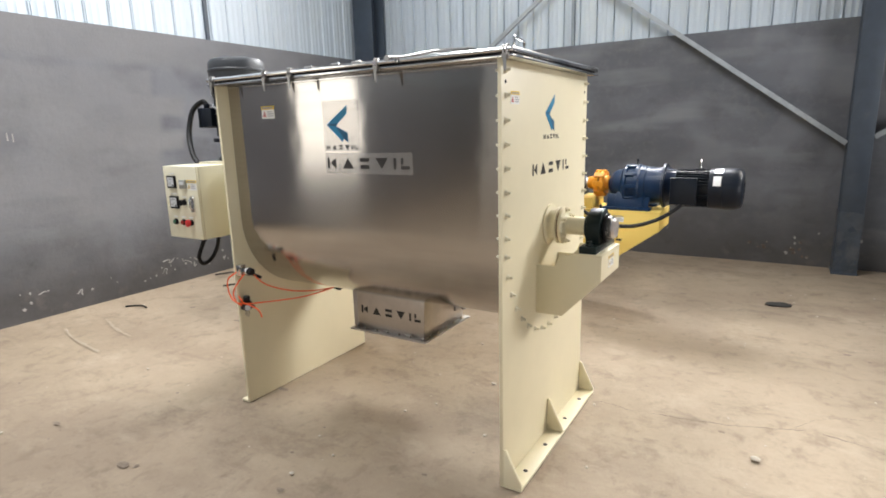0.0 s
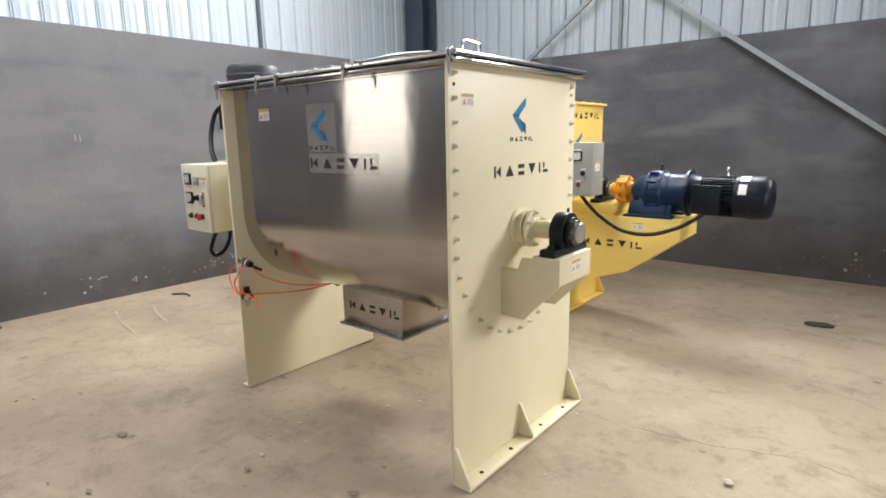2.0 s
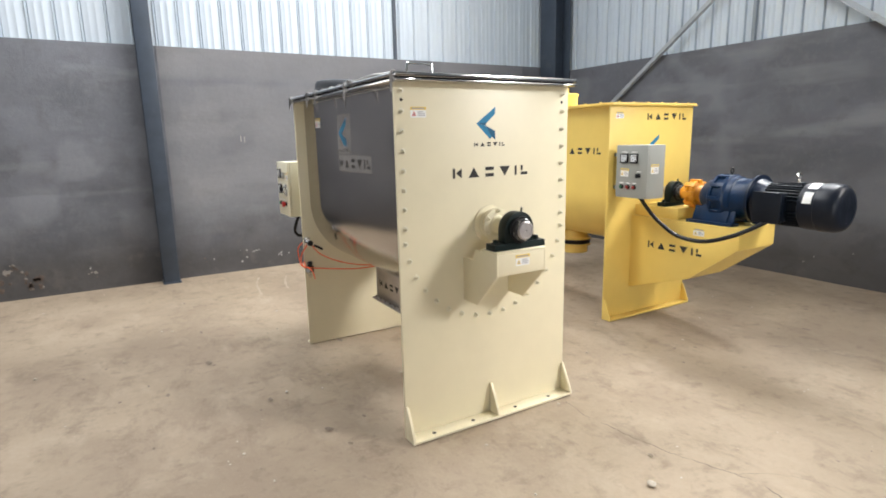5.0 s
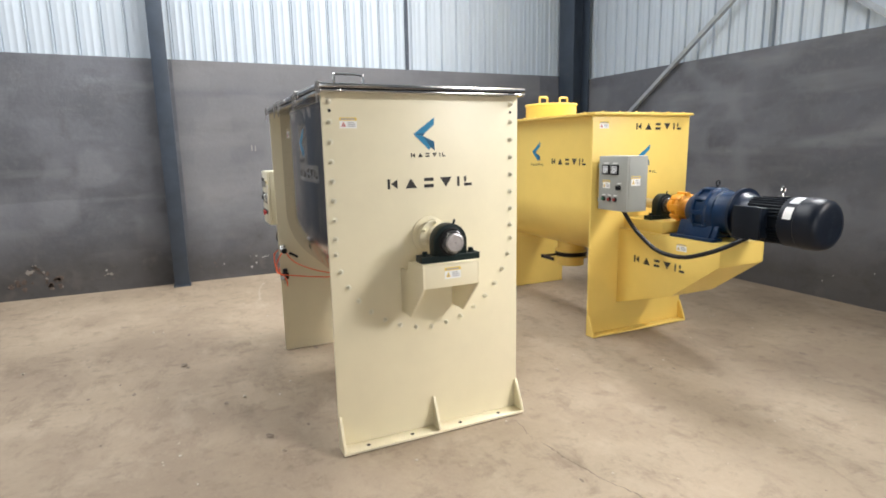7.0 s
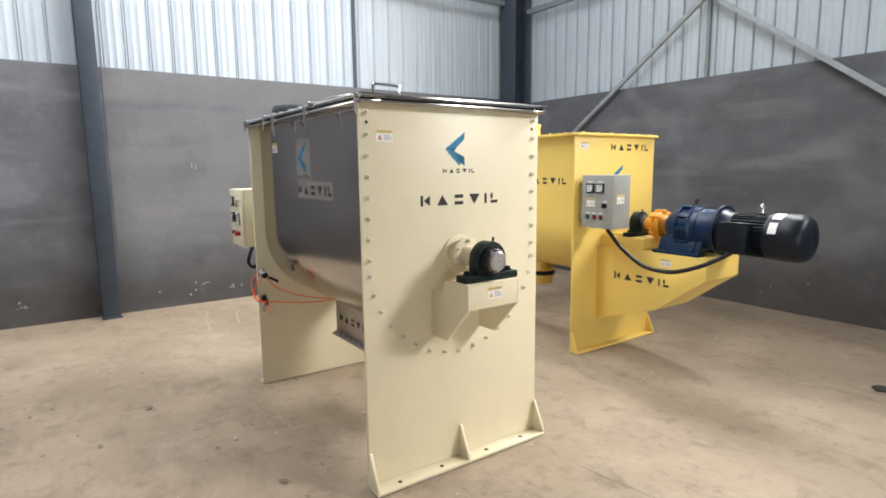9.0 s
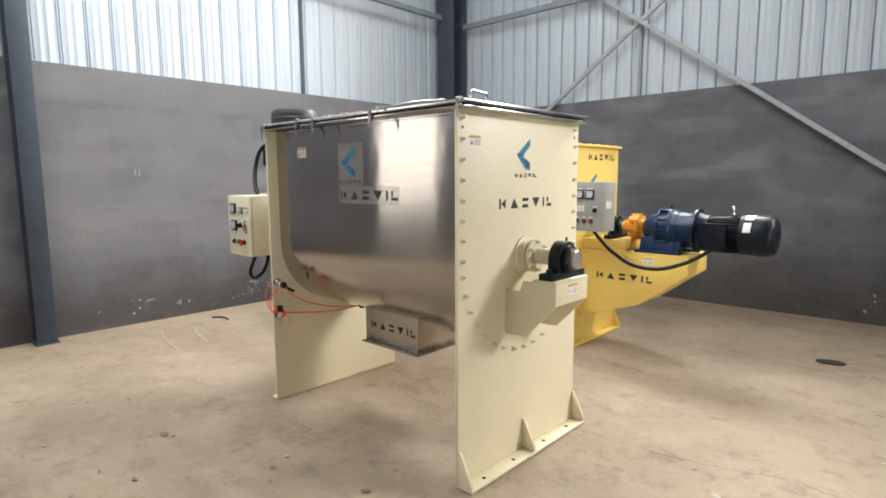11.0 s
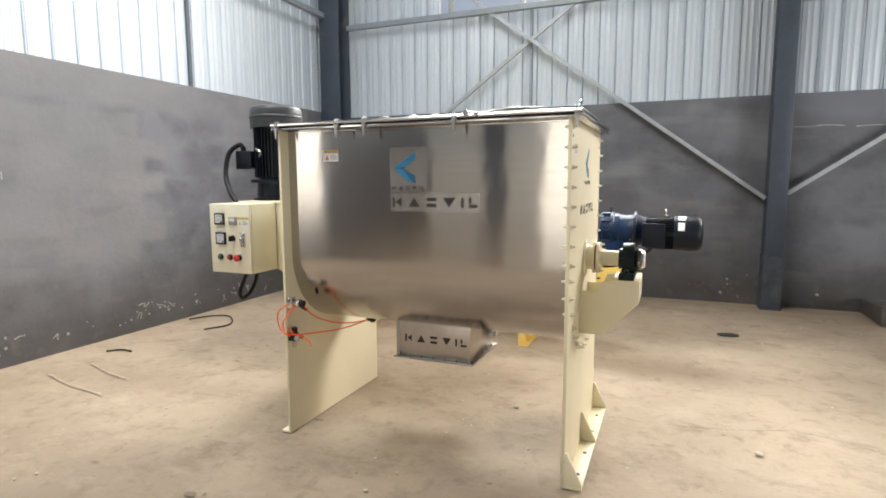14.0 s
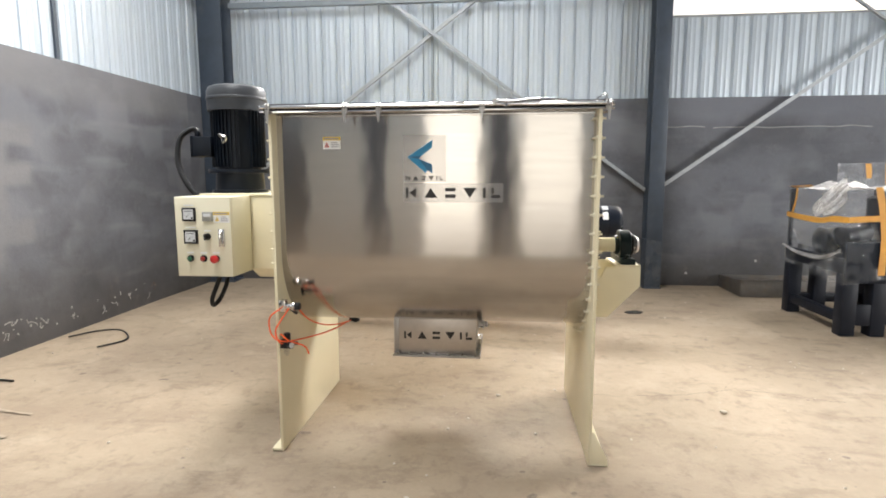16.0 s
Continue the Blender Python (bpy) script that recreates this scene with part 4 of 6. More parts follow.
def end_plate(x_out, side, parent, material, y0, y1, top, cy, cz, foot_w, bolts, foot_y=None, gussets=3, foot_label=""):
    """An upright plate with a foot strip, gussets and a row of bolts; side: +1 faces +x."""
    x_in = x_out - side * PT
    lo, hi = min(x_in, x_out), max(x_in, x_out)
    ob = part("end_plate", prism(B(), [(y0, 0), (y1, 0), (y1, top), (y0, top)], "x", lo, hi), material, parent, bevel=0.002)
    fx = sorted((x_out, x_out + side * foot_w))
    part("foot_plate", box(B(), *fx, y0, y1, 0.0, 0.014), material, ob, bevel=0.002)
    for i in range(gussets):
        y = y0 + (y1 - y0 - 0.014) * i / max(1, gussets - 1)
        prof = [(x_out, 0.014), (x_out + side * foot_w, 0.014), (x_out + side * foot_w, 0.03), (x_out + side * 0.012, 0.18), (x_out, 0.18)]
        part("gusset", prism(B(), prof, "y", y, y + 0.014), material, ob, bevel=0.002)
    if gussets:
        hole = B()
        lathe(hole, [(-0.002, 0.011), (0.0012, 0.011)], (0, 0, 0), (0, 0, 1), 14)
        hole = mesh_of("bolt_hole", hole, HOLE)
        for f in (0.13, 0.36, 0.63, 0.86):
            piece("bolt_hole", hole, pose(x_out + side * foot_w * 0.55, y0 + (y1 - y0) * f, 0.0135), ob)
    if bolts:
        rb = 0.500
        spots = [(cy + s * 0.4955, 1.104 + 0.0935 * k) for s in (-1, 1) for k in range(8)]
        spots += [(cy + rb * math.cos(a), cz + rb * math.sin(a)) for a in [math.pi + radians(6.8 + 10.4 * i) for i in range(17)]]
        for i, (y, z) in enumerate(spots):
            m = Matrix.Translation((x_out, y, z)) @ (pose(0, 0, 0, 17 * i) if side > 0 else pose(0, 0, 0, 0, 180, 0))
            piece("bolt", bolts, m, ob)
            if side > 0:
                piece("bolt", bolts, Matrix.Translation((x_in, y, z)) @ pose(0, 0, 0, 23 * i, 0, 180), ob)
        eye = B()
        lathe(eye, [(-0.001, 0.0075), (0.0012, 0.0075)], (0, 0, 0), (1, 0, 0), 14)
        eye = mesh_of("lifting_hole", eye, HOLE)
        for s in (-1, 1):
            piece("lifting_hole", eye, Matrix.Translation((x_out, cy + s * 0.494, 1.716)), ob)
    return ob


plate_a = end_plate(XA, 1, mixer, CREAM, PY0, PY1, 1.798, CY, CZ, 0.085, BOLT)
plate_b = end_plate(XB, -1, mixer, CREAM, PY0, PY1, 1.798, CY, CZ, 0.05, BOLTC, gussets=0)
trough = part("trough", trough_shell(XB + PT, XA - PT, R, 1.797, CY, CZ), BRUSHED, mixer, "brushed stainless steel trough with a rounded bottom")

# rim and lid
bm = B()
box(bm, -2.590, -0.846, 2.052, 2.150, 1.798, 1.808)
box(bm, -2.590, -0.846, 3.050, 3.150, 1.798, 1.808)
box(bm, -2.590, -2.50, 2.150, 3.050, 1.798, 1.808)
box(bm, -0.95, -0.846, 2.150, 3.050, 1.798, 1.808)
part("rim_flange", bm, POLISHED, mixer, "polished stainless rim", bevel=0.002)
part("gasket", box(B(), -2.575, -0.862, 2.068, 3.135, 1.808, 1.816), RUBBER, mixer, "dark rubber gasket")


def lid_panel(x0, x1):
    bm = B()
    box(bm, x0, x1, 2.050, 3.152, 1.816, 1.836)
    prism(bm, [(x0 + 0.05, 1.836), (x1 - 0.05, 1.836), (x1 - 0.09, 1.842), (x0 + 0.09, 1.842)], "y", 2.10, 3.10)
    ob = part("lid", bm, POLISHED, mixer, "polished stainless lid with a folded edge", bevel=0.004)
    part("edge_bead", tube(B(), [(x0 + 0.01, 2.050, 1.826), (x1 - 0.01, 2.050, 1.826)], 0.009, 10, 1), POLISHED, ob)
    return ob


lid_a, lid_b = lid_panel(-2.592, -1.36), lid_panel(-1.352, -0.846)
part("lid_handle", tube(B(), [(-0.875, 2.125, 1.836), (-0.875, 2.125, 1.868), (-0.878, 2.14, 1.878), (-0.892, 2.25, 1.878), (-0.895, 2.268, 1.868), (-0.895, 2.268, 1.836)], 0.006, 10, 4), POLISHED, lid_b, "bent round-bar lid handle")


def clamp(x, parent, y=2.05):
    """A toggle latch: a clip on the flange, a hook over the lid and a flat lever that hangs down."""
    bm = B()
    box(bm, x - 0.013, x + 0.013, y - 0.004, y + 0.004, 1.792, 1.814)
    rod(bm, (x - 0.015, y - 0.007, 1.806), (x + 0.015, y - 0.007, 1.806), 0.0045, 10)
    prism(bm, [(x - 0.008, 1.806), (x + 0.008, 1.806), (x + 0.006, 1.765), (x + 0.004, 1.748), (x - 0.001, 1.748), (x - 0.004, 1.765)], "y", y - 0.013, y - 0.008)
    tube(bm, [(x - 0.007, y - 0.008, 1.806), (x - 0.007, y - 0.010, 1.826), (x - 0.007, y - 0.002, 1.842), (x - 0.007, y + 0.014, 1.838)], 0.0035, 8)
    tube(bm, [(x + 0.007, y - 0.008, 1.806), (x + 0.007, y - 0.010, 1.826), (x + 0.007, y - 0.002, 1.842), (x + 0.007, y + 0.014, 1.838)], 0.0035, 8)
    return part("toggle_latch", bm, SATIN, parent, "steel toggle latch", bevel=0)


for x, lid in ((-2.545, lid_a), (-2.15, lid_a), (-1.98, lid_a), (-1.472, lid_a), (-0.875, lid_b)):
    clamp(x, lid)
bm = B()
tube(bm, [(-1.40, 2.055, 1.842), (-1.33, 2.058, 1.838), (-1.20, 2.09, 1.852), (-1.06, 2.16, 1.856)], 0.0075, 10)
rod(bm, (-1.41, 2.04, 1.838), (-1.41, 2.08, 1.838), 0.014, 12)
part("lid_strut", bm, SATIN, lid_b, "steel support arm lying on the lid")
for x in (-1.86, -1.70, -1.58, -1.355):
    bm = B()
    box(bm, x - 0.022, x + 0.022, 2.052, 2.085, 1.836, 1.840)
    rod(bm, (x - 0.024, 2.052, 1.838), (x + 0.024, 2.052, 1.838), 0.005, 10)
    part("lid_hinge", bm, SATIN, lid_a, "small bright hinge", bevel=0.001)
part("weld_bead", tube(B(), [(XB + PT, CY - R - 0.001, 1.790), (XA - PT, CY - R - 0.001, 1.790)], 0.004, 8, 1), POLISHED, mixer)

# discharge outlet
hopper = part("discharge_chute", prism(B(), [(-1.955, 0.462), (-1.512, 0.462), (-1.502, 0.70), (-1.955, 0.70)], "y", 2.398, 2.815), HOPPER, mixer, "stainless discharge chute under the trough", bevel=0.003)
bm = B()
box(bm, -1.988, -1.482, 2.366, 2.398, 0.452, 0.462)
box(bm, -1.988, -1.482, 2.815, 2.848, 0.452, 0.462)
box(bm, -1.988, -1.955, 2.398, 2.815, 0.452, 0.462)
box(bm, -1.512, -1.482, 2.398, 2.815, 0.452, 0.462)
chute_flange = part("chute_flange", bm, SATIN, mixer, "bolted steel flange", bevel=0.0015)
nut = B()
lathe(nut, [(0, 0.009), (0.007, 0.009), (0.007, 0.005), (0.016, 0.005)], (0, 0, 0), (0, 0, 1), 6)
nut = mesh_of("nut", nut, POLISHED)
for i in range(7):
    piece("nut", nut, pose(-1.96 + 0.075 * i, 2.382, 0.462), chute_flange)
for i in range(5):
    piece("nut", nut, pose(-1.497, 2.43 + 0.085 * i, 0.462), chute_flange)
part("chute_collar", prism(B(), [(-1.968, 0.672), (-1.492, 0.672), (-1.492, 0.70), (-1.968, 0.70)], "y", 2.386, 2.826), SATIN, hopper, "darker weld collar", bevel=0.002)
bm = B()
lathe(bm, [(0, 0.030), (0.014, 0.030), (0.014, 0.019), (0.05, 0.019), (0.05, 0.025), (0.062, 0.025)], (-1.512, 2.735, 0.562), (1, 0, 0), 18)
box(bm, -1.480, -1.468, 2.66, 2.76, 0.548, 0.576)
part("flap_pivot", bm, SATIN, hopper, "steel flap pivot", bevel=0.001)
part("pivot_knob", lathe(B(), [(0, 0.018), (0.006, 0.028), (0.020, 0.030), (0.032, 0.025), (0.038, 0.010)], (-1.506, 2.790, 0.552), (1, 0, 0), 18), RUBBER, hopper, "black round knob")
part("pivot_pin", rod(B(), (-1.470, 2.795, 0.535), (-1.438, 2.81, 0.530), 0.006, 10), POLISHED, hopper)
part("chute_side_flange", box(B(), -1.984, -1.9555, 2.3985, 2.41, 0.4625, 0.690), SATIN, hopper, "bright upright side flange", bevel=0.0015)
part("flap_gate", box(B(), -1.955, -1.525, 2.40, 2.79, 0.447, 0.4515), SATIN, hopper)
bm = B()
lathe(bm, [(0, 0.012), (0.03, 0.012), (0.03, 0.018), (0.05, 0.018), (0.05, 0.010), (0.062, 0.010)], (-2.30, 2.59, 0.605), (1, 0, 0.0), 12)
box(bm, -2.265, -2.245, 2.575, 2.605, 0.605, 0.636)
part("hose_fitting", bm, BLACKP, mixer, "small dark hose fitting")

# shaft, seal and bearing at the free end
bm = B()
lathe(bm, [(0, 0.097), (0.010, 0.097), (0.010, 0.070), (0.046, 0.066), (0.046, 0.086), (0.056, 0.086)], (XA, CY, CZ), (1, 0, 0), 32)
seal = part("seal_housing", bm, CREAM, mixer, "cream round shaft seal housing", bevel=0.0015)
part("packing_ring", lathe(B(), [(0.056, 0.070), (0.066, 0.070)], (XA, CY, CZ), (1, 0, 0), 32), PACKING, seal, "red-brown packing ring")
bm = B()
lathe(bm, [(0.066, 0.086), (0.080, 0.086), (0.080, 0.050), (0.090, 0.046)], (XA, CY, CZ), (1, 0, 0), 32)
part("gland_ring", bm, CREAM, seal, bevel=0.0015)
for i in range(6):
    a = radians(30 + 60 * i)
    piece("bolt", BOLTC, Matrix.Translation((XA + 0.080, CY + 0.071 * math.cos(a), CZ + 0.074 * math.sin(a))), seal)
part("shaft_sleeve", lathe(B(), [(0.0, 0.042), (0.17, 0.042)], (XA + 0.064, CY, CZ), (1, 0, 0), 26), CREAM, mixer, "cream-painted shaft")
bm = B()
lathe(bm, [(0, 0.045), (0.110, 0.045), (0.116, 0.041), (0.1165, 0.034), (0.1145, 0.033), (0.1145, 0.006), (0.108, 0.001)], (-0.70, CY, CZ), (1, 0, 0), 30)
part("shaft_end", bm, SHAFT, mixer, "bright machined shaft end")


def pillow_block(x, cy, cz, base_z, parent, w=0.06, half=0.155, r=0.087):
    """A pillow block bearing across the shaft."""
    ob = part("pillow_block", B(), BLACKGREEN, parent, "dark green cast-iron pillow block bearing")
    bm = B()
    box(bm, x - w / 2 - 0.008, x + w / 2 + 0.008, cy - half, cy + half, base_z, base_z + 0.032)
    arch = [(cy - r, base_z + 0.03)] + [(cy + r * math.cos(a), cz + r * math.sin(a)) for a in [math.pi - math.pi * i / 20 for i in range(21)]] + [(cy + r, base_z + 0.03)]
    prism(bm, arch, "x", x - w / 2, x + w / 2)
    lathe(bm, [(0, 0.058), (0.008, 0.058), (0.008, 0.050), (0.016, 0.054), (0.016, 0.050), (0.032, 0.050)], (x + w / 2, cy, cz), (1, 0, 0), 26)
    lathe(bm, [(0, 0.058), (0.02, 0.055)], (x - w / 2, cy, cz), (-1, 0, 0), 26)
    lathe(bm, [(0, 0.006), (0.02, 0.006), (0.024, 0.002)], (x, cy + 0.03, cz + r - 0.006), (0, 0.3, 1), 8)
    bm.transform(root_of(parent))
    me = mesh_of("pillow_block", bm, BLACKGREEN, 0.002)
    ob.data = me
    for s in (-1, 1):
        bm = B()
        lathe(bm, [(0, 0.019), (0.004, 0.019)], (x, cy + s * half * 0.8, base_z + 0.032), (0, 0, 1), 14)
        lathe(bm, [(0.004, 0.014), (0.018, 0.014), (0.020, 0.011)], (x, cy + s * half * 0.8, base_z + 0.032), (0, 0, 1), 6)
        part("mounting_bolt", bm, BLACKGREEN, ob)
    part("seal_ring", lathe(B(), [(0.008, 0.066), (0.012, 0.068), (0.018, 0.066), (0.019, 0.057)], (x + w / 2, cy, cz), (1, 0, 0), 30), RUBBER, ob, "black rubber seal ring")
    bm = lathe(B(), [(0.014, 0.0555), (0.036, 0.0555), (0.040, 0.052), (0.040, 0.044)], (x + w / 2, cy, cz), (1, 0, 0), 30)
    lathe(bm, [(0.0, 0.005), (0.004, 0.005)], (x + w / 2 + 0.027, cy - 0.03, cz + 0.0465), (0, -0.54, 0.84), 8)
    part("locking_collar", bm, COLLAR, ob, "worn dark steel locking collar")
    return ob


pillow_block(-0.668, CY, CZ, 0.993, mixer)


def bearing_bracket(parent, material, x0, x1, cy, half, prof, top, front=None):
    """Two cheek plates with a top plate and a front plate; prof: the cheek's outline in x and z."""
    ob = part("bearing_bracket", box(B(), x0, x1, cy - half, cy + half, top - 0.012, top), material, parent, bevel=0.0015)
    for s in (-1, 1):
        y = sorted((cy + s * half, cy + s * (half - 0.012)))
        part("cheek_plate", prism(B(), prof, "y", *y), material, ob, bevel=0.0015)
    if front:
        part("front_plate", box(B(), x1 - 0.012, x1, cy - half + 0.012, cy + half - 0.012, front, top - 0.012), material, ob, bevel=0.0015)
    return ob


bracket = bearing_bracket(mixer, CREAM, -0.735, -0.602, CY - 0.012, 0.152,
                          [(XA, 0.925), (-0.812, 0.925), (-0.790, 0.981), (-0.602, 0.981), (-0.602, 0.875), (-0.775, 0.695), (XA, 0.695)], 0.993, 0.875)

# prints on the mixer
side = Sheet((0, CY - R - 0.0005, 0), (1, 0, 0), (0, 0, 1))


def on(sheet, right, up):
    return Sheet(sheet.o + sheet.r * right + sheet.u * up, sheet.r, sheet.u)


film(on(side, 0, 0), -1.875, -1.655, 1.455, 1.690, mixer)
film(on(side, 0, 0), -1.875, -1.365, 1.350, 1.448, mixer)
chevron(on(side, -1.852, 1.497), 0.128, 0.168, mixer)
brand_bars(on(side, -1.862, 1.464), 0.192, 0.020, mixer)
brand_bars(on(side, -1.862, 1.374), 0.482, 0.050, mixer)
warning(on(side, -2.292, 1.622), 0.092, 0.062, mixer, 3)
face = Sheet((XA + 0.0005, 0, 0), (0, 1, 0), (0, 0, 1))
chevron(on(face, 2.522, 1.522), 0.116, 0.166, mixer)
brand_bars(on(face, 2.506, 1.490), 0.192, 0.020, mixer)
brand_bars(on(face, 2.376, 1.334), 0.474, 0.050, mixer)
warning(on(face, 2.147, 1.634), 0.084, 0.050, mixer, 3)
warning(Sheet((-0.6015, 2.543, 0.915), (0, 1, 0), (0, 0, 1)), 0.085, 0.055, mixer, 1)
chute_face = Sheet((0, 2.3975, 0), (1, 0, 0), (0, 0, 1))
brand_bars(on(chute_face, -1.925, 0.552), 0.395, 0.044, mixer)


# ---- control cabinets ----
def control_cabinet(m, w, h, d, paint, label, meters, knobs, stickers, group="", clear=False):
    """Local: the front looks along -y, lower left front corner at the origin; meters, knobs: (x, z, size or colour)."""
    cab = thing("control_cabinet", m, label, "control cabinet", group)
    inv = m

    def local(name, bm, material, parent, lab="", bevel=0.0):
        bm.transform(inv)
        return part(name, bm, material, parent, lab, bevel)
    local("body", box(B(), 0, w, 0.018, d, 0, h), paint, cab, bevel=0.004)
    door = local("door", box(B(), 0.001, w - 0.001, 0, 0.016, 0.001, h - 0.001), paint, cab, bevel=0.003)
    s = Sheet((0, -0.0003, 0), (1, 0, 0), (0, 0, 1))
    for x, z, q in meters:
        bm = box(B(), x, x + q, -0.012, 0.0, z, z + q)
        box(bm, x + 0.12 * q, x + 0.88 * q, -0.0135, -0.012, z + 0.14 * q, z + 0.88 * q, 1)
        Sheet((x, -0.0135, z), (1, 0, 0), (0, 0, 1)).poly(bm, [(0.30 * q, 0.30 * q), (0.34 * q, 0.27 * q), (0.72 * q, 0.60 * q)], 0.0006, 0)
        Sheet((x, -0.0135, z), (1, 0, 0), (0, 0, 1)).rect(bm, 0.25 * q, 0.78 * q, 0.72 * q, 0.76 * q, 0.0006, 0)
        lathe(bm, [(0, 0.08 * q), (0.003, 0.07 * q)], (x + 0.78 * q, -0.0135, z + 0.24 * q), (0, -1, 0), 10, 0)
        local("panel_meter", bm, [BLACKP, METER], door, "black-framed panel meter")
        bm = B()
        s.rect(bm, x + 0.1 * q, x + 0.85 * q, z + 1.12 * q, z + 1.22 * q)
        local("name_strip", bm, WHITE, door)
    for x, z, colour in knobs:
        bm = lathe(B(), [(0, 0.018), (0.006, 0.018), (0.006, 0.014), (0.012, 0.014)], (x, 0, z), (0, -1, 0), 18, 0)
        if colour is RED:
            lathe(bm, [(0.012, 0.012), (0.020, 0.012), (0.020, 0.021), (0.030, 0.021), (0.034, 0.014)], (x, 0, z), (0, -1, 0), 18, 1)
        elif colour is BLACKP:
            lathe(bm, [(0.012, 0.014), (0.022, 0.012)], (x, 0, z), (0, -1, 0), 18, 1)
            box(bm, x - 0.005, x + 0.005, -0.034, -0.020, z - 0.016, z + 0.016, 1)
        else:
            lathe(bm, [(0.012, 0.012), (0.018, 0.012), (0.020, 0.009)], (x, 0, z), (0, -1, 0), 18, 1)
        local("push_button", bm, [BLACKP, colour], door)
        bm = B()
        s.rect(bm, x - 0.018, x + 0.018, z + 0.026, z + 0.034)
        local("name_strip", bm, WHITE, door)
    for x, z, sw, sh, on_side in stickers:
        sheet = Sheet((w + 0.0003, x, z), (0, 1, 0), (0, 0, 1)) if on_side else Sheet((x, -0.0003, z), (1, 0, 0), (0, 0, 1))
        sheet = Sheet(inv @ sheet.o, inv.to_3x3() @ sheet.r, inv.to_3x3() @ sheet.u)
        warning(sheet, sw, sh, door if not on_side else cab, 1)
    return cab


CM = pose(-3.068, 2.045, 0.962)
cream_cab = control_cabinet(CM, 0.305, 0.418, 0.235, CABINET, "cream control cabinet with meters and buttons beside the mixer",
                            [(0.046, 0.292, 0.070), (0.050, 0.174, 0.072)], [(0.076, 0.096, GREEN), (0.148, 0.096, DULLRED), (0.217, 0.096, RED), (0.175, 0.212, BLACKP)],
                            [(0.212, 0.284, 0.086, 0.056, False)])
bm = B()
box(bm, 0.155, 0.21, -0.012, 0, 0.292, 0.34, 0)
box(bm, 0.162, 0.203, -0.014, -0.012, 0.312, 0.332, 1)
bm.transform(CM)
part("digital_counter", bm, [GREYBOX, METER], cream_cab, "small grey digital counter", bevel=0.0015)
bm = B()
box(bm, 0.236, 0.268, -0.008, 0, 0.16, 0.25, 0)
tube(bm, [(0.252, -0.010, 0.175), (0.252, -0.022, 0.19), (0.252, -0.022, 0.225), (0.252, -0.010, 0.24)], 0.007, 8)
bm.transform(CM)
part("door_lock", bm, POLISHED, cream_cab, "bright swing door lock", bevel=0.001)
part("cable_loop", tube(B(), [(-2.885, 2.15, 0.965), (-2.90, 2.125, 0.90), (-2.925, 2.115, 0.83), (-2.938, 2.15, 0.785), (-2.928, 2.205, 0.81), (-2.905, 2.235, 0.88), (-2.89, 2.245, 0.965)], 0.012), RUBBER, cream_cab, "black cable loop")

# drive at the other end: housing, reducer and upright motor
drive = thing("vertical_gear_motor", pose(-2.935, 2.535, 0.9), "upright dark geared motor standing on the mixer's drive housing", "motor")
bm = prism(B(), [(2.29, 1.375), (2.93, 1.375), (2.93, 0.90), (2.40, 0.90), (2.29, 0.965)], "x", -2.78, XB - 0.001)
housing = part("drive_housing", bm, CREAM, mixer, "cream drive housing plate", bevel=0.004)
part("housing_top", box(B(), -3.06, XB - 0.001, 2.284, 2.94, 1.375, 1.389), CREAM, mixer, bevel=0.002)
MX, MY = -2.935, 2.535
part("housing_gusset", prism(B(), [(-2.70, 0.8985), (XB - 0.001, 0.8985), (XB - 0.001, 0.845)], "y", 2.42, 2.434), CREAM, mixer, bevel=0.0015)
bm = B()
lathe(bm, [(-0.33, 0.13), (-0.02, 0.13), (-0.02, 0.155), (0.0, 0.155)], (MX, MY, 1.372), (0, 0, 1), 32)
part("gear_reducer", bm, MOTORGREY, drive, "dark gear reducer", bevel=0.003)
bm = B()
lathe(bm, [(0, 0.16), (0.018, 0.16), (0.018, 0.140), (0.115, 0.135), (0.115, 0.178), (0.137, 0.178), (0.137, 0.125), (0.16, 0.125)], (MX, MY, 1.389), (0, 0, 1), 36)
part("motor_flange", bm, MOTORGREY, drive, "dark bolted motor flange", bevel=0.002)
body = part("motor_body", lathe(B(), [(0, 0.136), (0.335, 0.136)], (MX, MY, 1.535), (0, 0, 1), 36), MOTOR, drive)
fin = box(B(), 0.130, 0.152, -0.0025, 0.0025, 0.0, 0.325)
fin = mesh_of("cooling_fin", fin, MOTOR)
for i in range(40):
    if i % 10 not in (4, 5):
        piece("cooling_fin", fin, Matrix.Translation((MX, MY, 1.54)) @ pose(0, 0, 0, 0, 0, 9 * i), body)
bm = B()
lathe(bm, [(0, 0.166), (0.06, 0.168), (0.065, 0.172), (0.075, 0.172), (0.080, 0.168), (0.115, 0.167), (0.135, 0.155), (0.145, 0.135), (0.145, 0.05), (0.142, 0.02)], (MX, MY, 1.862), (0, 0, 1), 40)
part("fan_cover", bm, COVERGREY, drive, "dark grey ribbed fan cover", bevel=0)
bm = B()
box(bm, MX - 0.215, MX - 0.10, MY - 0.145, MY - 0.03, 1.60, 1.712)
box(bm, MX - 0.222, MX - 0.21, MY - 0.15, MY - 0.025, 1.595, 1.717)
rod(bm, (MX - 0.205, MY - 0.09, 1.71), (MX - 0.205, MY - 0.09, 1.745), 0.018, 12)
part("terminal_box", bm, MOTOR, drive, bevel=0.004)
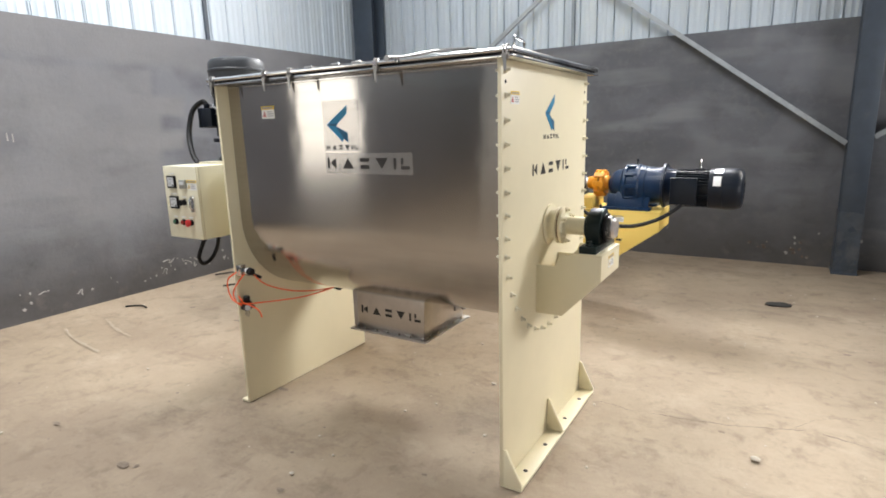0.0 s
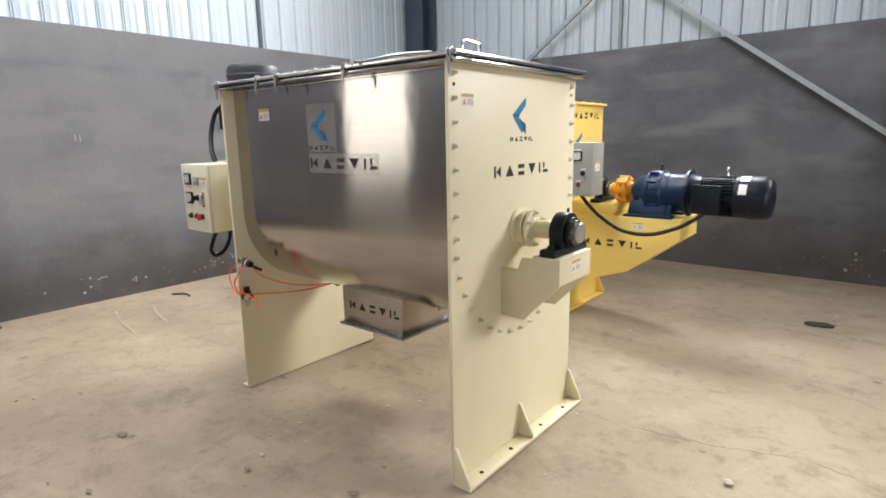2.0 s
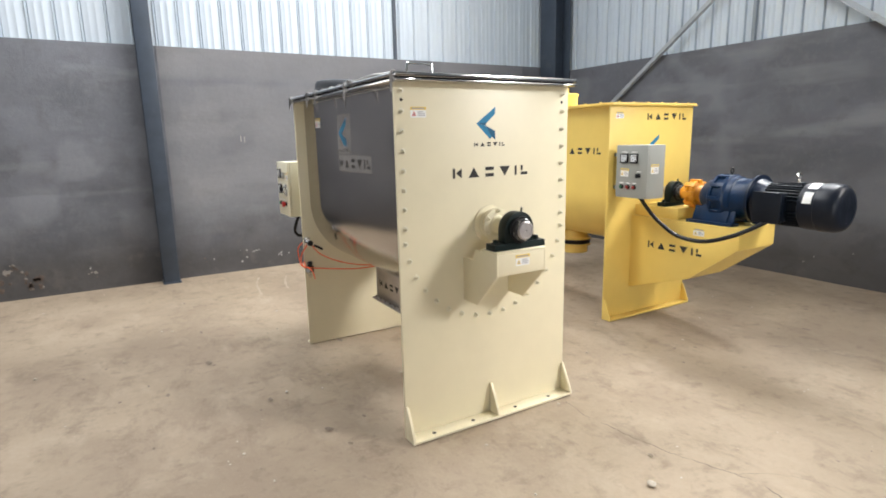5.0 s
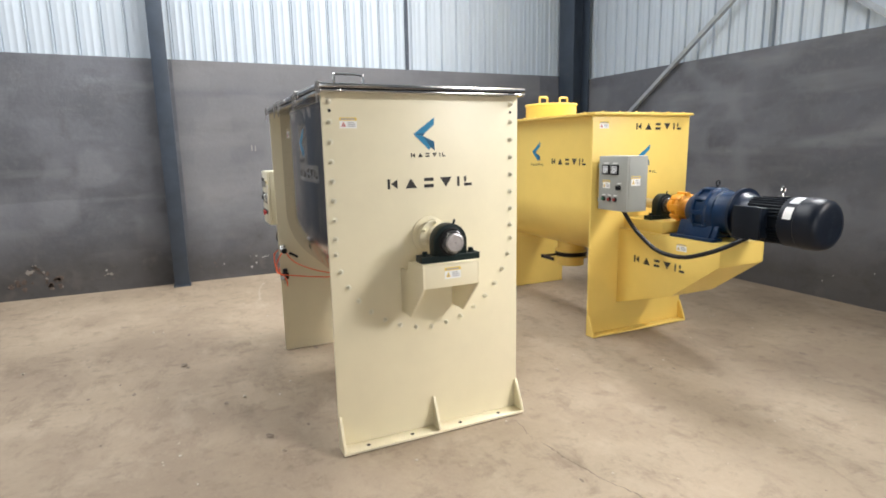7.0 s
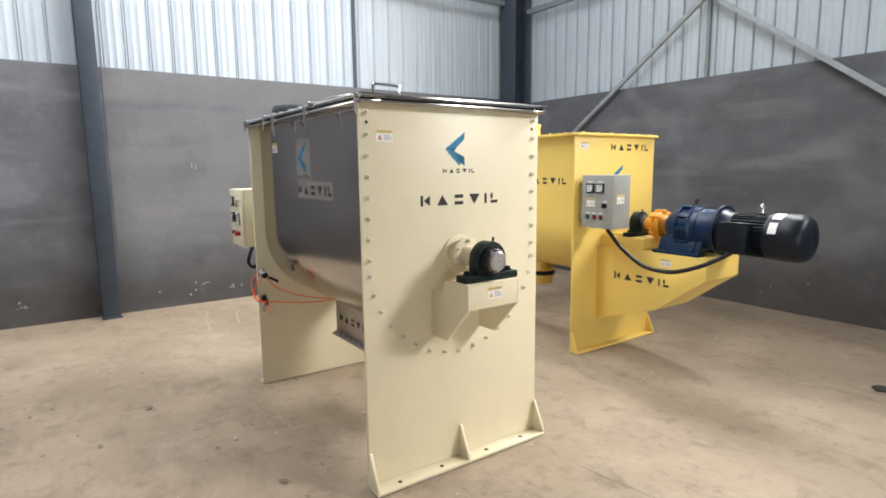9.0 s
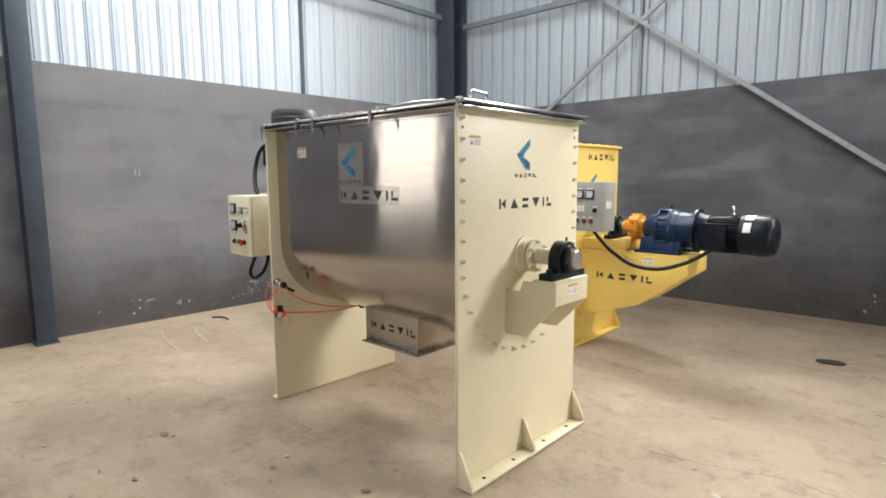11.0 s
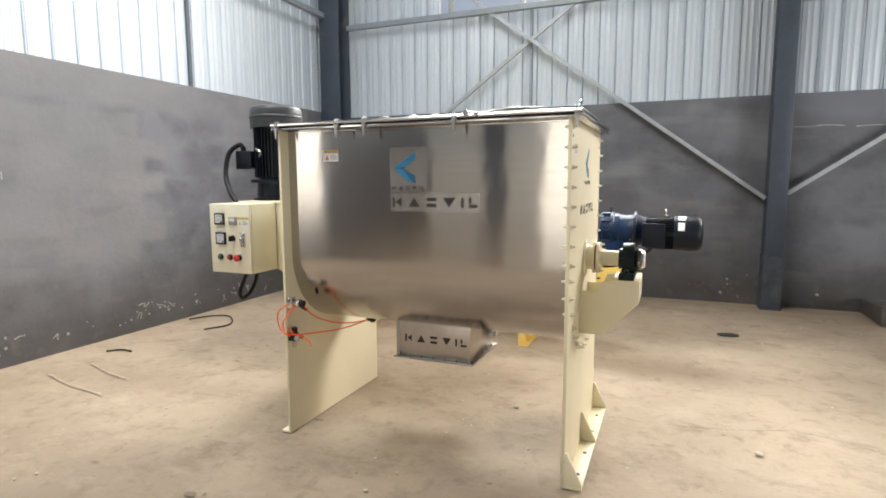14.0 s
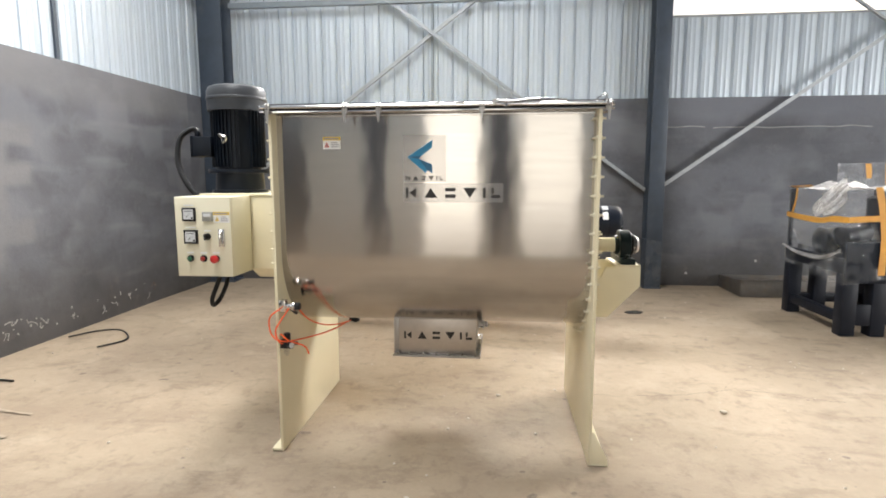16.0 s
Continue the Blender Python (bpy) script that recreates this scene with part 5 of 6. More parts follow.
part("lifting_eye", tube(B(), [(MX - 0.03, MY - 0.14, 1.70), (MX - 0.03, MY - 0.175, 1.72), (MX + 0.01, MY - 0.18, 1.70), (MX - 0.01, MY - 0.17, 1.675), (MX - 0.03, MY - 0.14, 1.69)], 0.007, 8), SATIN, drive, "bright lifting eye")
part("motor_cable", tube(B(), [(MX - 0.205, MY - 0.09, 1.735), (MX - 0.23, MY - 0.10, 1.758), (MX - 0.285, MY - 0.14, 1.70), (MX - 0.275, MY - 0.19, 1.56), (MX - 0.20, MY - 0.235, 1.44), (MX - 0.14, MY - 0.245, 1.378)], 0.016), RUBBER, drive, "thick black motor cable")

# air service unit and tubes on the inner face of the far plate
XI = XB + PT
valve = thing("air_valve", pose(XI, 2.08, 0.80), "silver air valve with a black knob on the cream plate", "valve")
bm = B()
box(bm, XI, XI + 0.035, 2.066, 2.106, 0.775, 0.835)
lathe(bm, [(0, 0.018), (0.035, 0.018), (0.035, 0.024), (0.055, 0.024)], (XI + 0.03, 2.086, 0.803), (1, 0, 0), 16)
part("valve_body", bm, POLISHED, valve, bevel=0.002)
part("knob", lathe(B(), [(0, 0.02), (0.022, 0.02), (0.026, 0.015)], (XI + 0.086, 2.086, 0.803), (1, 0, 0), 14), RUBBER, valve)
part("hand_lever", tube(B(), [(XI + 0.045, 2.13, 0.775), (XI + 0.045, 2.155, 0.762), (XI + 0.05, 2.19, 0.740)], 0.009, 10), RUBBER, valve, "black hand lever")
frl = thing("air_regulator", pose(XI, 2.09, 0.55), "black air filter regulator with a clear bowl on the cream plate", "regulator")
bm = B()
box(bm, XI, XI + 0.04, 2.068, 2.118, 0.575, 0.62)
lathe(bm, [(0, 0.017), (0.03, 0.019), (0.034, 0.014)], (XI + 0.03, 2.093, 0.62), (0, 0, 1), 14)
lathe(bm, [(0, 0.02), (0.016, 0.02)], (XI + 0.05, 2.075, 0.595), (1, -0.6, 0), 16)
rod(bm, (XI + 0.02, 2.09, 0.60), (XI + 0.09, 2.09, 0.60), 0.010, 10)
part("regulator_body", bm, BLACKP, frl, bevel=0.002)
part("filter_bowl", lathe(B(), [(0, 0.014), (-0.03, 0.016), (-0.045, 0.008)], (XI + 0.025, 2.093, 0.575), (0, 0, 1), 14), FILM, frl, "clear filter bowl")
part("gauge_glass", lathe(B(), [(0, 0.016), (0.002, 0.016)], (XI + 0.064, 2.0665, 0.595), (1, -0.6, 0), 16), METER, frl)
hoses = thing("air_hoses", pose(XI, 2.09, 0.6), "thin orange air tubes looping from the plate to the chute", "air hose")
for pts in (((XI + 0.05, 2.085, 0.79), (XI + 0.02, 2.055, 0.74), (XI - 0.01, 2.040, 0.68), (XI + 0.0, 2.050, 0.62), (XI + 0.02, 2.08, 0.595)),
            ((XI + 0.02, 2.05, 0.80), (XI - 0.035, 2.03, 0.75), (XI - 0.03, 2.035, 0.66), (XI + 0.03, 2.05, 0.62), (XI + 0.10, 2.2, 0.60), (XI + 0.17, 2.4, 0.585), (XI + 0.235, 2.566, 0.60)),
            ((XI + 0.09, 2.09, 0.80), (XI + 0.13, 2.15, 0.72), (XI + 0.17, 2.28, 0.655), (XI + 0.21, 2.42, 0.62), (XI + 0.25, 2.57, 0.605)),
            ((XI + 0.01, 2.055, 0.66), (XI + 0.05, 2.055, 0.625), (XI + 0.08, 2.08, 0.605), (XI + 0.13, 2.085, 0.585), (XI + 0.15, 2.088, 0.545))):
    part("air_tube", tube(B(), pts, 0.0040, 8), TUBE, hoses)


# ---- the yellow ribbon mixer ----
YX, YB2 = -1.712, -3.42
YY0, YY1, YC, YCZ, YR = 4.335, 5.352, 4.845, 1.065, 0.462
ymix = thing("ribbon_mixer", pose((YX + YB2) / 2, YC, 0), "yellow-painted ribbon mixer standing on the concrete floor", "mixer")
YPT = 0.016


def yellow_plate(x_out, s):
    x = sorted((x_out, x_out - s * YPT))
    ob = part("end_plate", prism(B(), [(YY0, 0), (YY1, 0), (YY1, 1.762), (YY0, 1.762)], "x", *x), YELLOW, ymix, bevel=0.002)
    part("foot_plate", box(B(), *sorted((x_out, x_out + s * 0.075)), YY0, YY1, 0, 0.014), YELLOW, ob, bevel=0.002)
    for y in (YY0, YY1 - 0.014):
        prof = [(x_out, 0.014), (x_out + s * 0.075, 0.014), (x_out + s * 0.075, 0.03), (x_out + s * 0.012, 0.17), (x_out, 0.17)]
        part("gusset", prism(B(), prof, "y", y, y + 0.014), YELLOW, ob, bevel=0.002)
    return ob


yplate = yellow_plate(YX, 1)
yellow_plate(YB2, -1)
part("trough", trough_shell(YB2 + YPT, YX - YPT, YR, 1.765, YC, YCZ), YELLOW, ymix, "yellow trough with a rounded bottom")
part("rim_flange", box(B(), YB2 - 0.03, YX + 0.035, YY0 - 0.01, YY1 + 0.01, 1.762, 1.774), YELLOW, ymix, bevel=0.002)
ylid = part("lid", box(B(), YB2 - 0.025, YX + 0.03, YY0 - 0.005, YY1 + 0.005, 1.775, 1.783), YELLOW, ymix, bevel=0.002)
ring = B()
lathe(ring, [(0, 0.009), (0.006, 0.009), (0.008, 0.006)], (0, 0, 0), (0, 0, 1), 6)
ring = mesh_of("lid_bolt", ring, YELLOW)
for i in range(6):
    piece("lid_bolt", ring, pose(YX + 0.012, YY0 + 0.08 + 0.17 * i, 1.783), ylid)
for i in range(10):
    piece("lid_bolt", ring, pose(YX - 0.12 - 0.17 * i, YY0 + 0.014, 1.783), ylid)
bm = B()
lathe(bm, [(0, 0.248), (0.135, 0.248), (0.139, 0.258), (0.154, 0.258), (0.158, 0.248), (0.159, 0.1)], (-2.98, YC + 0.01, 1.783), (0, 0, 1), 44)
hatch = part("filler_hatch", bm, YELLOW, ymix, "round yellow filler hatch", bevel=0.001)
for y in (YC - 0.115, YC + 0.125):
    bm = tube(B(), [(-2.93, y - 0.045, 1.938), (-2.93, y - 0.045, 1.992), (-2.93, y - 0.034, 2.004), (-2.93, y + 0.034, 2.004), (-2.93, y + 0.045, 1.992), (-2.93, y + 0.045, 1.938)], 0.010, 10, 3)
    part("handle", bm, YELLOW, hatch)
# outlet with butterfly valve
bm = lathe(B(), [(0, 0.125), (0.10, 0.125), (0.10, 0.155), (0.118, 0.155)], (-2.60, YC, 0.64), (0, 0, -1), 32)
part("outlet", bm, YELLOW, ymix, bevel=0.001)
bm = lathe(B(), [(0, 0.150), (0.04, 0.150)], (-2.60, YC, 0.52), (0, 0, -1), 32)
rod(bm, (-2.60, YC - 0.14, 0.50), (-2.60, YC - 0.34, 0.50), 0.012, 10)
box(bm, -2.61, -2.42, YC - 0.345, YC - 0.33, 0.485, 0.515)
part("butterfly_valve", bm, BLACKP, ymix, "dark butterfly valve with a lever")
bm = lathe(B(), [(0, 0.155), (0.016, 0.155), (0.016, 0.125), (0.09, 0.125)], (-2.60, YC, 0.478), (0, 0, -1), 32)
part("outlet_pipe", bm, YELLOW, ymix, bevel=0.001)

# drive bracket
bw = 0.215
prof = [(YX, 0.855), (-0.757, 0.855), (-0.757, 0.715), (-1.15, 0.425), (YX, 0.245)]
base = bearing_bracket(ymix, YELLOW, YX, -0.757, YC, bw, prof, 0.867, 0.7135)
part("bottom_plate", prism(B(), [(-0.7695, 0.7062), (-0.7695, 0.7182), (-1.155, 0.4375), (-1.15, 0.4262)], "y", YC - bw + 0.012, YC + bw - 0.012), YELLOW, base)
ped = part("bearing_pedestal", box(B(), YX, -1.30, YC - 0.17, YC + 0.17, 0.867, 0.955), YELLOW, ymix, bevel=0.003)
pillow_block(-1.47, YC, YCZ, 0.955, ymix)
part("drive_shaft", lathe(B(), [(0, 0.038), (0.42, 0.038)], (YX, YC, YCZ), (1, 0, 0), 22), SHAFT, ymix, "bright drive shaft")
bm = lathe(B(), [(0, 0.050), (0.040, 0.054), (0.060, 0.080), (0.085, 0.102), (0.098, 0.102)], (-1.385, YC, YCZ), (1, 0, 0), 28)
lathe(bm, [(0, 0.102), (0.022, 0.102), (0.036, 0.066), (0.066, 0.058)], (-1.272, YC, YCZ), (1, 0, 0), 28)
coupling = part("shaft_coupling", bm, ORANGE, ymix, "bright orange jaw coupling", bevel=0.002)
for i in range(8):
    a = 2 * math.pi * i / 8
    m = Matrix.Translation((-1.290, YC, YCZ)) @ pose(0, 0, 0, 45 * i) @ Matrix.Translation((0, 0, 0.094))
    if i == 0:
        jaw = mesh_of("jaw", box(B(), -0.03, 0.055, -0.022, 0.022, -0.01, 0.016), ORANGE, 0.003)
    piece("jaw", jaw, m, coupling)

# geared motor on the bracket
gm = thing("gear_motor", pose(-0.75, YC, 0.867), "blue gear reducer with a dark motor on the yellow bracket", "motor")
GZ = YCZ - 0.008
AX = (1, 0, 0)
bm = B()
for y0, y1 in ((YC - 0.195, YC - 0.10), (YC + 0.10, YC + 0.195)):
    box(bm, -1.21, -0.84, y0, y1, 0.867, 0.888)
prism(bm, [(YC - 0.165, 0.885), (YC + 0.165, 0.885), (YC + 0.11, 1.02), (YC - 0.11, 1.02)], "x", -1.12, -0.90)
prism(bm, [(YC - 0.15, 0.885), (YC - 0.13, 0.885), (YC - 0.09, 0.99), (YC - 0.11, 0.99)], "x", -1.19, -0.86)
part("reducer_foot", bm, BLUE, gm, bevel=0.004)
bm = lathe(B(), [(0, 0.046), (0.012, 0.050), (0.018, 0.080), (0.040, 0.105), (0.062, 0.120), (0.110, 0.128), (0.130, 0.146), (0.138, 0.166), (0.158, 0.166), (0.160, 0.152),
                 (0.222, 0.152), (0.224, 0.168), (0.250, 0.170), (0.262, 0.158), (0.300, 0.156), (0.304, 0.148), (0.370, 0.142), (0.425, 0.148)], (-1.205, YC, GZ), AX, 44)
red = part("gear_reducer", bm, BLUE, gm, "blue cast-iron gear reducer", bevel=0)
lug = mesh_of("casing_lug", box(B(), 0.0, 0.105, -0.015, 0.015, -0.012, 0.013), BLUE, 0.003)
for i in range(10):
    piece("casing_lug", lug, Matrix.Translation((-1.062, YC, GZ)) @ pose(0, 0, 0, 36 * i + 18) @ Matrix.Translation((0, 0, 0.159)), red)
stud = mesh_of("casing_bolt", lathe(B(), [(0, 0.009), (0.010, 0.009), (0.012, 0.007)], (0, 0, 0), (1, 0, 0), 6), MOTOR)
for i in range(10):
    piece("casing_bolt", stud, Matrix.Translation((-0.957, YC, GZ)) @ pose(0, 0, 0, 36 * i) @ Matrix.Translation((0, 0, 0.158)), red)


def eye_bolt(x, y, z, r, parent, material):
    bm = lathe(B(), [(0, r * 0.8), (0.01, r * 0.8), (0.01, r * 0.4), (0.03, r * 0.4)], (x, y, z - 0.005), (0, 0, 1), 12)
    tube(bm, [(x, y + r * math.cos(a), z + 0.02 + r + r * math.sin(a)) for a in [i * 2 * math.pi / 12 for i in range(13)]], r * 0.3, 8, 1)
    return part("eye_bolt", bm, material, parent, "ring-shaped lifting bolt")


eye_bolt(-0.985, YC, GZ + 0.160, 0.018, gm, MOTOR)
bm = lathe(B(), [(0, 0.150), (0.004, 0.177), (0.022, 0.177), (0.026, 0.150), (0.050, 0.138), (0.080, 0.128), (0.105, 0.126)], (-0.778, YC, GZ), AX, 40)
part("motor_flange", bm, NAVY, gm, "dark navy disc-shaped motor flange", bevel=0)
mz = GZ - 0.014
mbody = part("motor_body", lathe(B(), [(0, 0.122), (0.26, 0.122)], (-0.69, YC, mz), AX, 36), MOTOR, gm)
fin = mesh_of("cooling_fin", box(B(), 0.0, 0.235, -0.0026, 0.0026, 0.116, 0.148), MOTOR)
for i in range(40):
    if i not in (0, 1, 39, 9, 10, 11, 29, 30):
        piece("cooling_fin", fin, Matrix.Translation((-0.675, YC, mz)) @ pose(0, 0, 0, 9 * i), mbody)
part("eye_boss", box(B(), -0.545, -0.475, YC - 0.03, YC + 0.03, mz + 0.118, mz + 0.153), MOTOR, mbody, bevel=0.004)
bm = lathe(B(), [(0, 0.148), (0.004, 0.153), (0.100, 0.155), (0.104, 0.158), (0.150, 0.158), (0.190, 0.155), (0.218, 0.143), (0.232, 0.125), (0.238, 0.095), (0.238, 0.03)], (-0.440, YC, mz), AX, 44)
cover = part("fan_cover", bm, MOTORGREY, gm, "dark grey rounded fan cover", bevel=0)
for k in range(5):
    r = 0.020 + 0.017 * k
    ringb = tube(B(), [(-0.2015, YC + r * math.cos(a), mz + r * math.sin(a)) for a in [i * 2 * math.pi / 24 for i in range(25)]], 0.0016, 6, 1)
    part("grille_ring", ringb, MOTOR, cover)
bm = box(B(), -0.690, -0.515, YC - 0.192, YC - 0.11, mz - 0.105, mz + 0.088)
box(bm, -0.697, -0.508, YC - 0.206, YC - 0.190, mz - 0.112, mz + 0.095)
part("terminal_box", bm, MOTOR, gm, "dark square terminal box", bevel=0.006)
eye_bolt(-0.510, YC, mz + 0.152, 0.021, gm, POLISHED)


def wrapped_label(x0, x1, a0, a1, material, label):
    """A sticker bent round the fan cover, from angle a0 to a1."""
    bm, count = B(), 6
    rows = [[bm.verts.new((x, YC + 0.1562 * math.cos(radians(a)), mz + 0.1562 * math.sin(radians(a)))) for x in (x0, x1)] for a in [a0 + (a1 - a0) * i / count for i in range(count + 1)]]
    for p, q in zip(rows, rows[1:]):
        bm.faces.new((p[0], p[1], q[1], q[0]))
    return part("rating_label", bm, material, cover, label)


wrapped_label(-0.405, -0.352, 139, 168, WHITE, "small white rating label")
wrapped_label(-0.405, -0.345, 96, 128, SILVER, "silver foil label")
part("motor_cable", tube(B(), [(-0.60, YC - 0.17, mz - 0.105), (-0.66, YC - 0.25, 0.885), (-0.76, YC - 0.33, 0.825), (-0.94, YC - 0.36, 0.770), (-1.14, YC - 0.375, 0.785), (-1.30, YC - 0.385, 0.872), (-1.40, YC - 0.39, 0.955), (-1.485, 4.45, 1.05)], 0.015, 10), RUBBER, gm, "thick black motor cable")

# prints on the yellow mixer
yface = Sheet((YX + 0.0005, 0, 0), (0, 1, 0), (0, 0, 1))
brand_bars(on(yface, 4.768, 1.648), 0.49, 0.052, ymix)
chevron(on(yface, 4.80, 1.36), 0.125, 0.17, ymix)
brand_bars(on(yface, 4.80, 1.30), 0.20, 0.022, ymix)
warning(on(yface, 4.40, 1.660), 0.088, 0.052, ymix, 3)
yside = Sheet((0, YC - YR - 0.0005, 0), (1, 0, 0), (0, 0, 1))
brand_bars(on(yside, -2.30, 1.375), 0.455, 0.052, ymix)
chevron(on(yside, -2.60, 1.40), 0.125, 0.17, ymix)
brand_bars(on(yside, -2.62, 1.36), 0.19, 0.02, ymix)
ycheek = Sheet((0, YC - bw - 0.0005, 0), (1, 0, 0), (0, 0, 1))
brand_bars(on(ycheek, -1.53, 0.62), 0.49, 0.055, ymix)
warning(on(ycheek, -1.12, 0.775), 0.09, 0.055, ymix, 1)

GM = pose(-1.641, 4.346, 1.047)
grey_cab = control_cabinet(GM, 0.302, 0.405, 0.195, GREYBOX, "grey control cabinet with meters and buttons on the yellow mixer",
                           [(0.048, 0.268, 0.072), (0.142, 0.268, 0.072)], [(0.062, 0.085, GREEN), (0.125, 0.085, DULLRED), (0.186, 0.085, DULLRED), (0.225, 0.175, BLACKP)],
                           [(0.048, 0.165, 0.078, 0.062, False), (0.04, 0.19, 0.085, 0.07, True)])
for z in (1.10, 1.36):
    part("cabinet_bracket", box(B(), YX, -1.641, 4.40, 4.52, z, z + 0.03), GREYBOX, grey_cab, bevel=0.002)


# ---- the wrapped dark machine by the back wall and steel scrap ----
wm = thing("wrapped_machine", pose(2.2, 5.26, 0), "dark framed machine wrapped in clear film and orange tape", "machine")
FX0, FX1, FY0, FY1 = 1.785, 2.68, 4.69, 5.78
for x in (FX0, 2.045, FX1 - 0.13):
    for y in (FY0, FY1 - 0.13):
        part("leg", box(B(), x, x + 0.13, y, y + 0.13, 0, 0.58), DARKFRAME, wm, bevel=0.006)
for args in ((FX0 + 0.015, FX0 + 0.09, FY0 + 0.13, FY1 - 0.13), (FX1 - 0.09, FX1 - 0.015, FY0 + 0.13, FY1 - 0.13), (FX0 + 0.13, FX1 - 0.13, FY0 + 0.015, FY0 + 0.09), (FX0 + 0.13, FX1 - 0.13, FY1 - 0.09, FY1 - 0.015)):
    part("stretcher", box(B(), *args, 0.11, 0.20), DARKFRAME, wm, bevel=0.005)
part("foot_plate", box(B(), FX0 + 0.13, 2.045, FY0 + 0.005, FY0 + 0.03, 0.10, 0.30), DARKFRAME, wm, bevel=0.004)
# the frame's top: a channel section on the sides, a deep apron at the front
for x in (FX0, FX1 - 0.14):
    bm = prism(B(), [(x, 0.58), (x + 0.14, 0.58), (x + 0.14, 0.74), (x + 0.125, 0.74), (x + 0.125, 0.66), (x + 0.015, 0.66), (x + 0.015, 0.72), (x, 0.72)], "y", FY0 + 0.03, FY1)
    part("top_rail", bm, DARKFRAME, wm, bevel=0.003)
part("apron", box(B(), FX0, FX1, FY0 - 0.005, FY0 + 0.03, 0.50, 0.88), MOTORGREY, wm, bevel=0.006)
part("deck", box(B(), FX0 + 0.14, FX1 - 0.14, FY0 + 0.03, FY1, 0.62, 0.66), DARKFRAME, wm, bevel=0.003)
bm = box(B(), 2.0, 2.5, 4.95, 5.6, 0.66, 0.84)
lathe(bm, [(0, 0.10), (0.02, 0.135), (0.62, 0.135), (0.64, 0.10)], (1.86, 5.32, 0.83), (1, 0, 0), 24)
part("machine_body", bm, MOTOR, wm, bevel=0.01)
part("motor_shell", lathe(B(), [(0, 0.06), (0.015, 0.095), (0.3, 0.095), (0.315, 0.07), (0.33, 0.02)], (1.90, 5.02, 0.90), (0.9, 0.3, 0.12), 20), MOTORGREY, wm, bevel=0.003)
part("machine_head", lathe(B(), [(0, 0.14), (0.42, 0.14), (0.44, 0.10)], (2.42, 5.25, 0.84), (0, 0, 1), 24), MOTORGREY, wm, bevel=0.002)
for x, y in ((FX0 + 0.005, FY1 - 0.04), (FX1 - 0.04, FY1 - 0.04), (FX1 - 0.04, FY0 + 0.04)):
    part("post", box(B(), x, x + 0.035, y, y + 0.035, 0.72, 1.345), DARKFRAME, wm, bevel=0.003)
part("post_cap", box(B(), FX0 - 0.002, FX0 + 0.05, FY1 - 0.055, FY1 + 0.005, 1.28, 1.352), BLACKP, wm, bevel=0.004)


def folds(p, seed):
    """Sharp crease pattern of stretched film."""
    r = 0.0
    for k, f in ((0.5, 2.3), (0.3, 5.1), (0.2, 11.0)):
        r += k * (1 - 2.2 * abs(noise.noise(Vector((p.x * f + seed, p.y * f - seed, p.z * f * 1.7)))))
    return r


def wrap(x0, x1, y0, y1, z0, z1, seed, depth=0.022):
    """Film stretched round a frame, with creases that run between its corners."""
    bm = B()
    n, rows = 20, 16
    ring = []
    for k in range(rows + 1):
        z = z0 + (z1 - z0) * k / rows
        row = []
        for i in range(4 * n):
            s, t = divmod(i, n)
            u = t / n
            x, y = ((x0 + (x1 - x0) * u, y0), (x1, y0 + (y1 - y0) * u), (x1 - (x1 - x0) * u, y1), (x0, y1 - (y1 - y0) * u))[s]
            c = Vector(((x0 + x1) / 2, (y0 + y1) / 2, 0))
            out = (Vector((x, y, 0)) - c).normalized()
            hang = 0.07 * noise.noise(Vector((x * 3, y * 3, seed))) if k == 0 else 0
            row.append(bm.verts.new(Vector((x, y, z + hang)) + out * (depth * folds(Vector((x, y, z)), seed) - depth)))
        ring.append(row)
    for a, b in zip(ring, ring[1:]):
        for i in range(4 * n):
            bm.faces.new((a[i], a[(i + 1) % (4 * n)], b[(i + 1) % (4 * n)], b[i]))
    return bm


part("film_wrap", wrap(FX0 - 0.012, FX1 + 0.012, FY0 - 0.014, FY1 + 0.012, 0.52, 1.35, 3.0), FILM, wm, "creased clear plastic film")
upper = wrap(2.10, 2.46, 5.10, 5.52, 1.36, 1.61, 8.0, 0.012)
box(upper, 2.11, 2.45, 5.11, 5.51, 1.600, 1.606)
part("film_hood", upper, FILM, wm, "boxy hood of clear film")
# the bunched top sheet with two peaks and a white fold that hangs towards the middle
bm = B()
bmesh.ops.create_grid(bm, x_segments=44, y_segments=54, size=0.5, matrix=Matrix.Translation(((FX0 + FX1) / 2, (FY0 + FY1) / 2, 0)) @ Matrix.Diagonal((FX1 - FX0 + 0.02, FY1 - FY0 + 0.02, 1, 1)))
for v in bm.verts:
    p = v.co.copy()
    peak = 0.0
    for px, py, h, r in ((2.0, 5.43, 0.10, 0.30), (1.86, 4.80, 0.10, 0.26), (2.3, 5.0, 0.06, 0.4)):
        peak += h * max(0, 1 - Vector((p.x - px, p.y - py, 0)).length / r) ** 1.4
    v.co.z = 1.352 + peak + 0.022 * folds(p, 5.0) - 0.022
part("film_top", bm, CRUMPLE, wm, "bunched whitish plastic film")


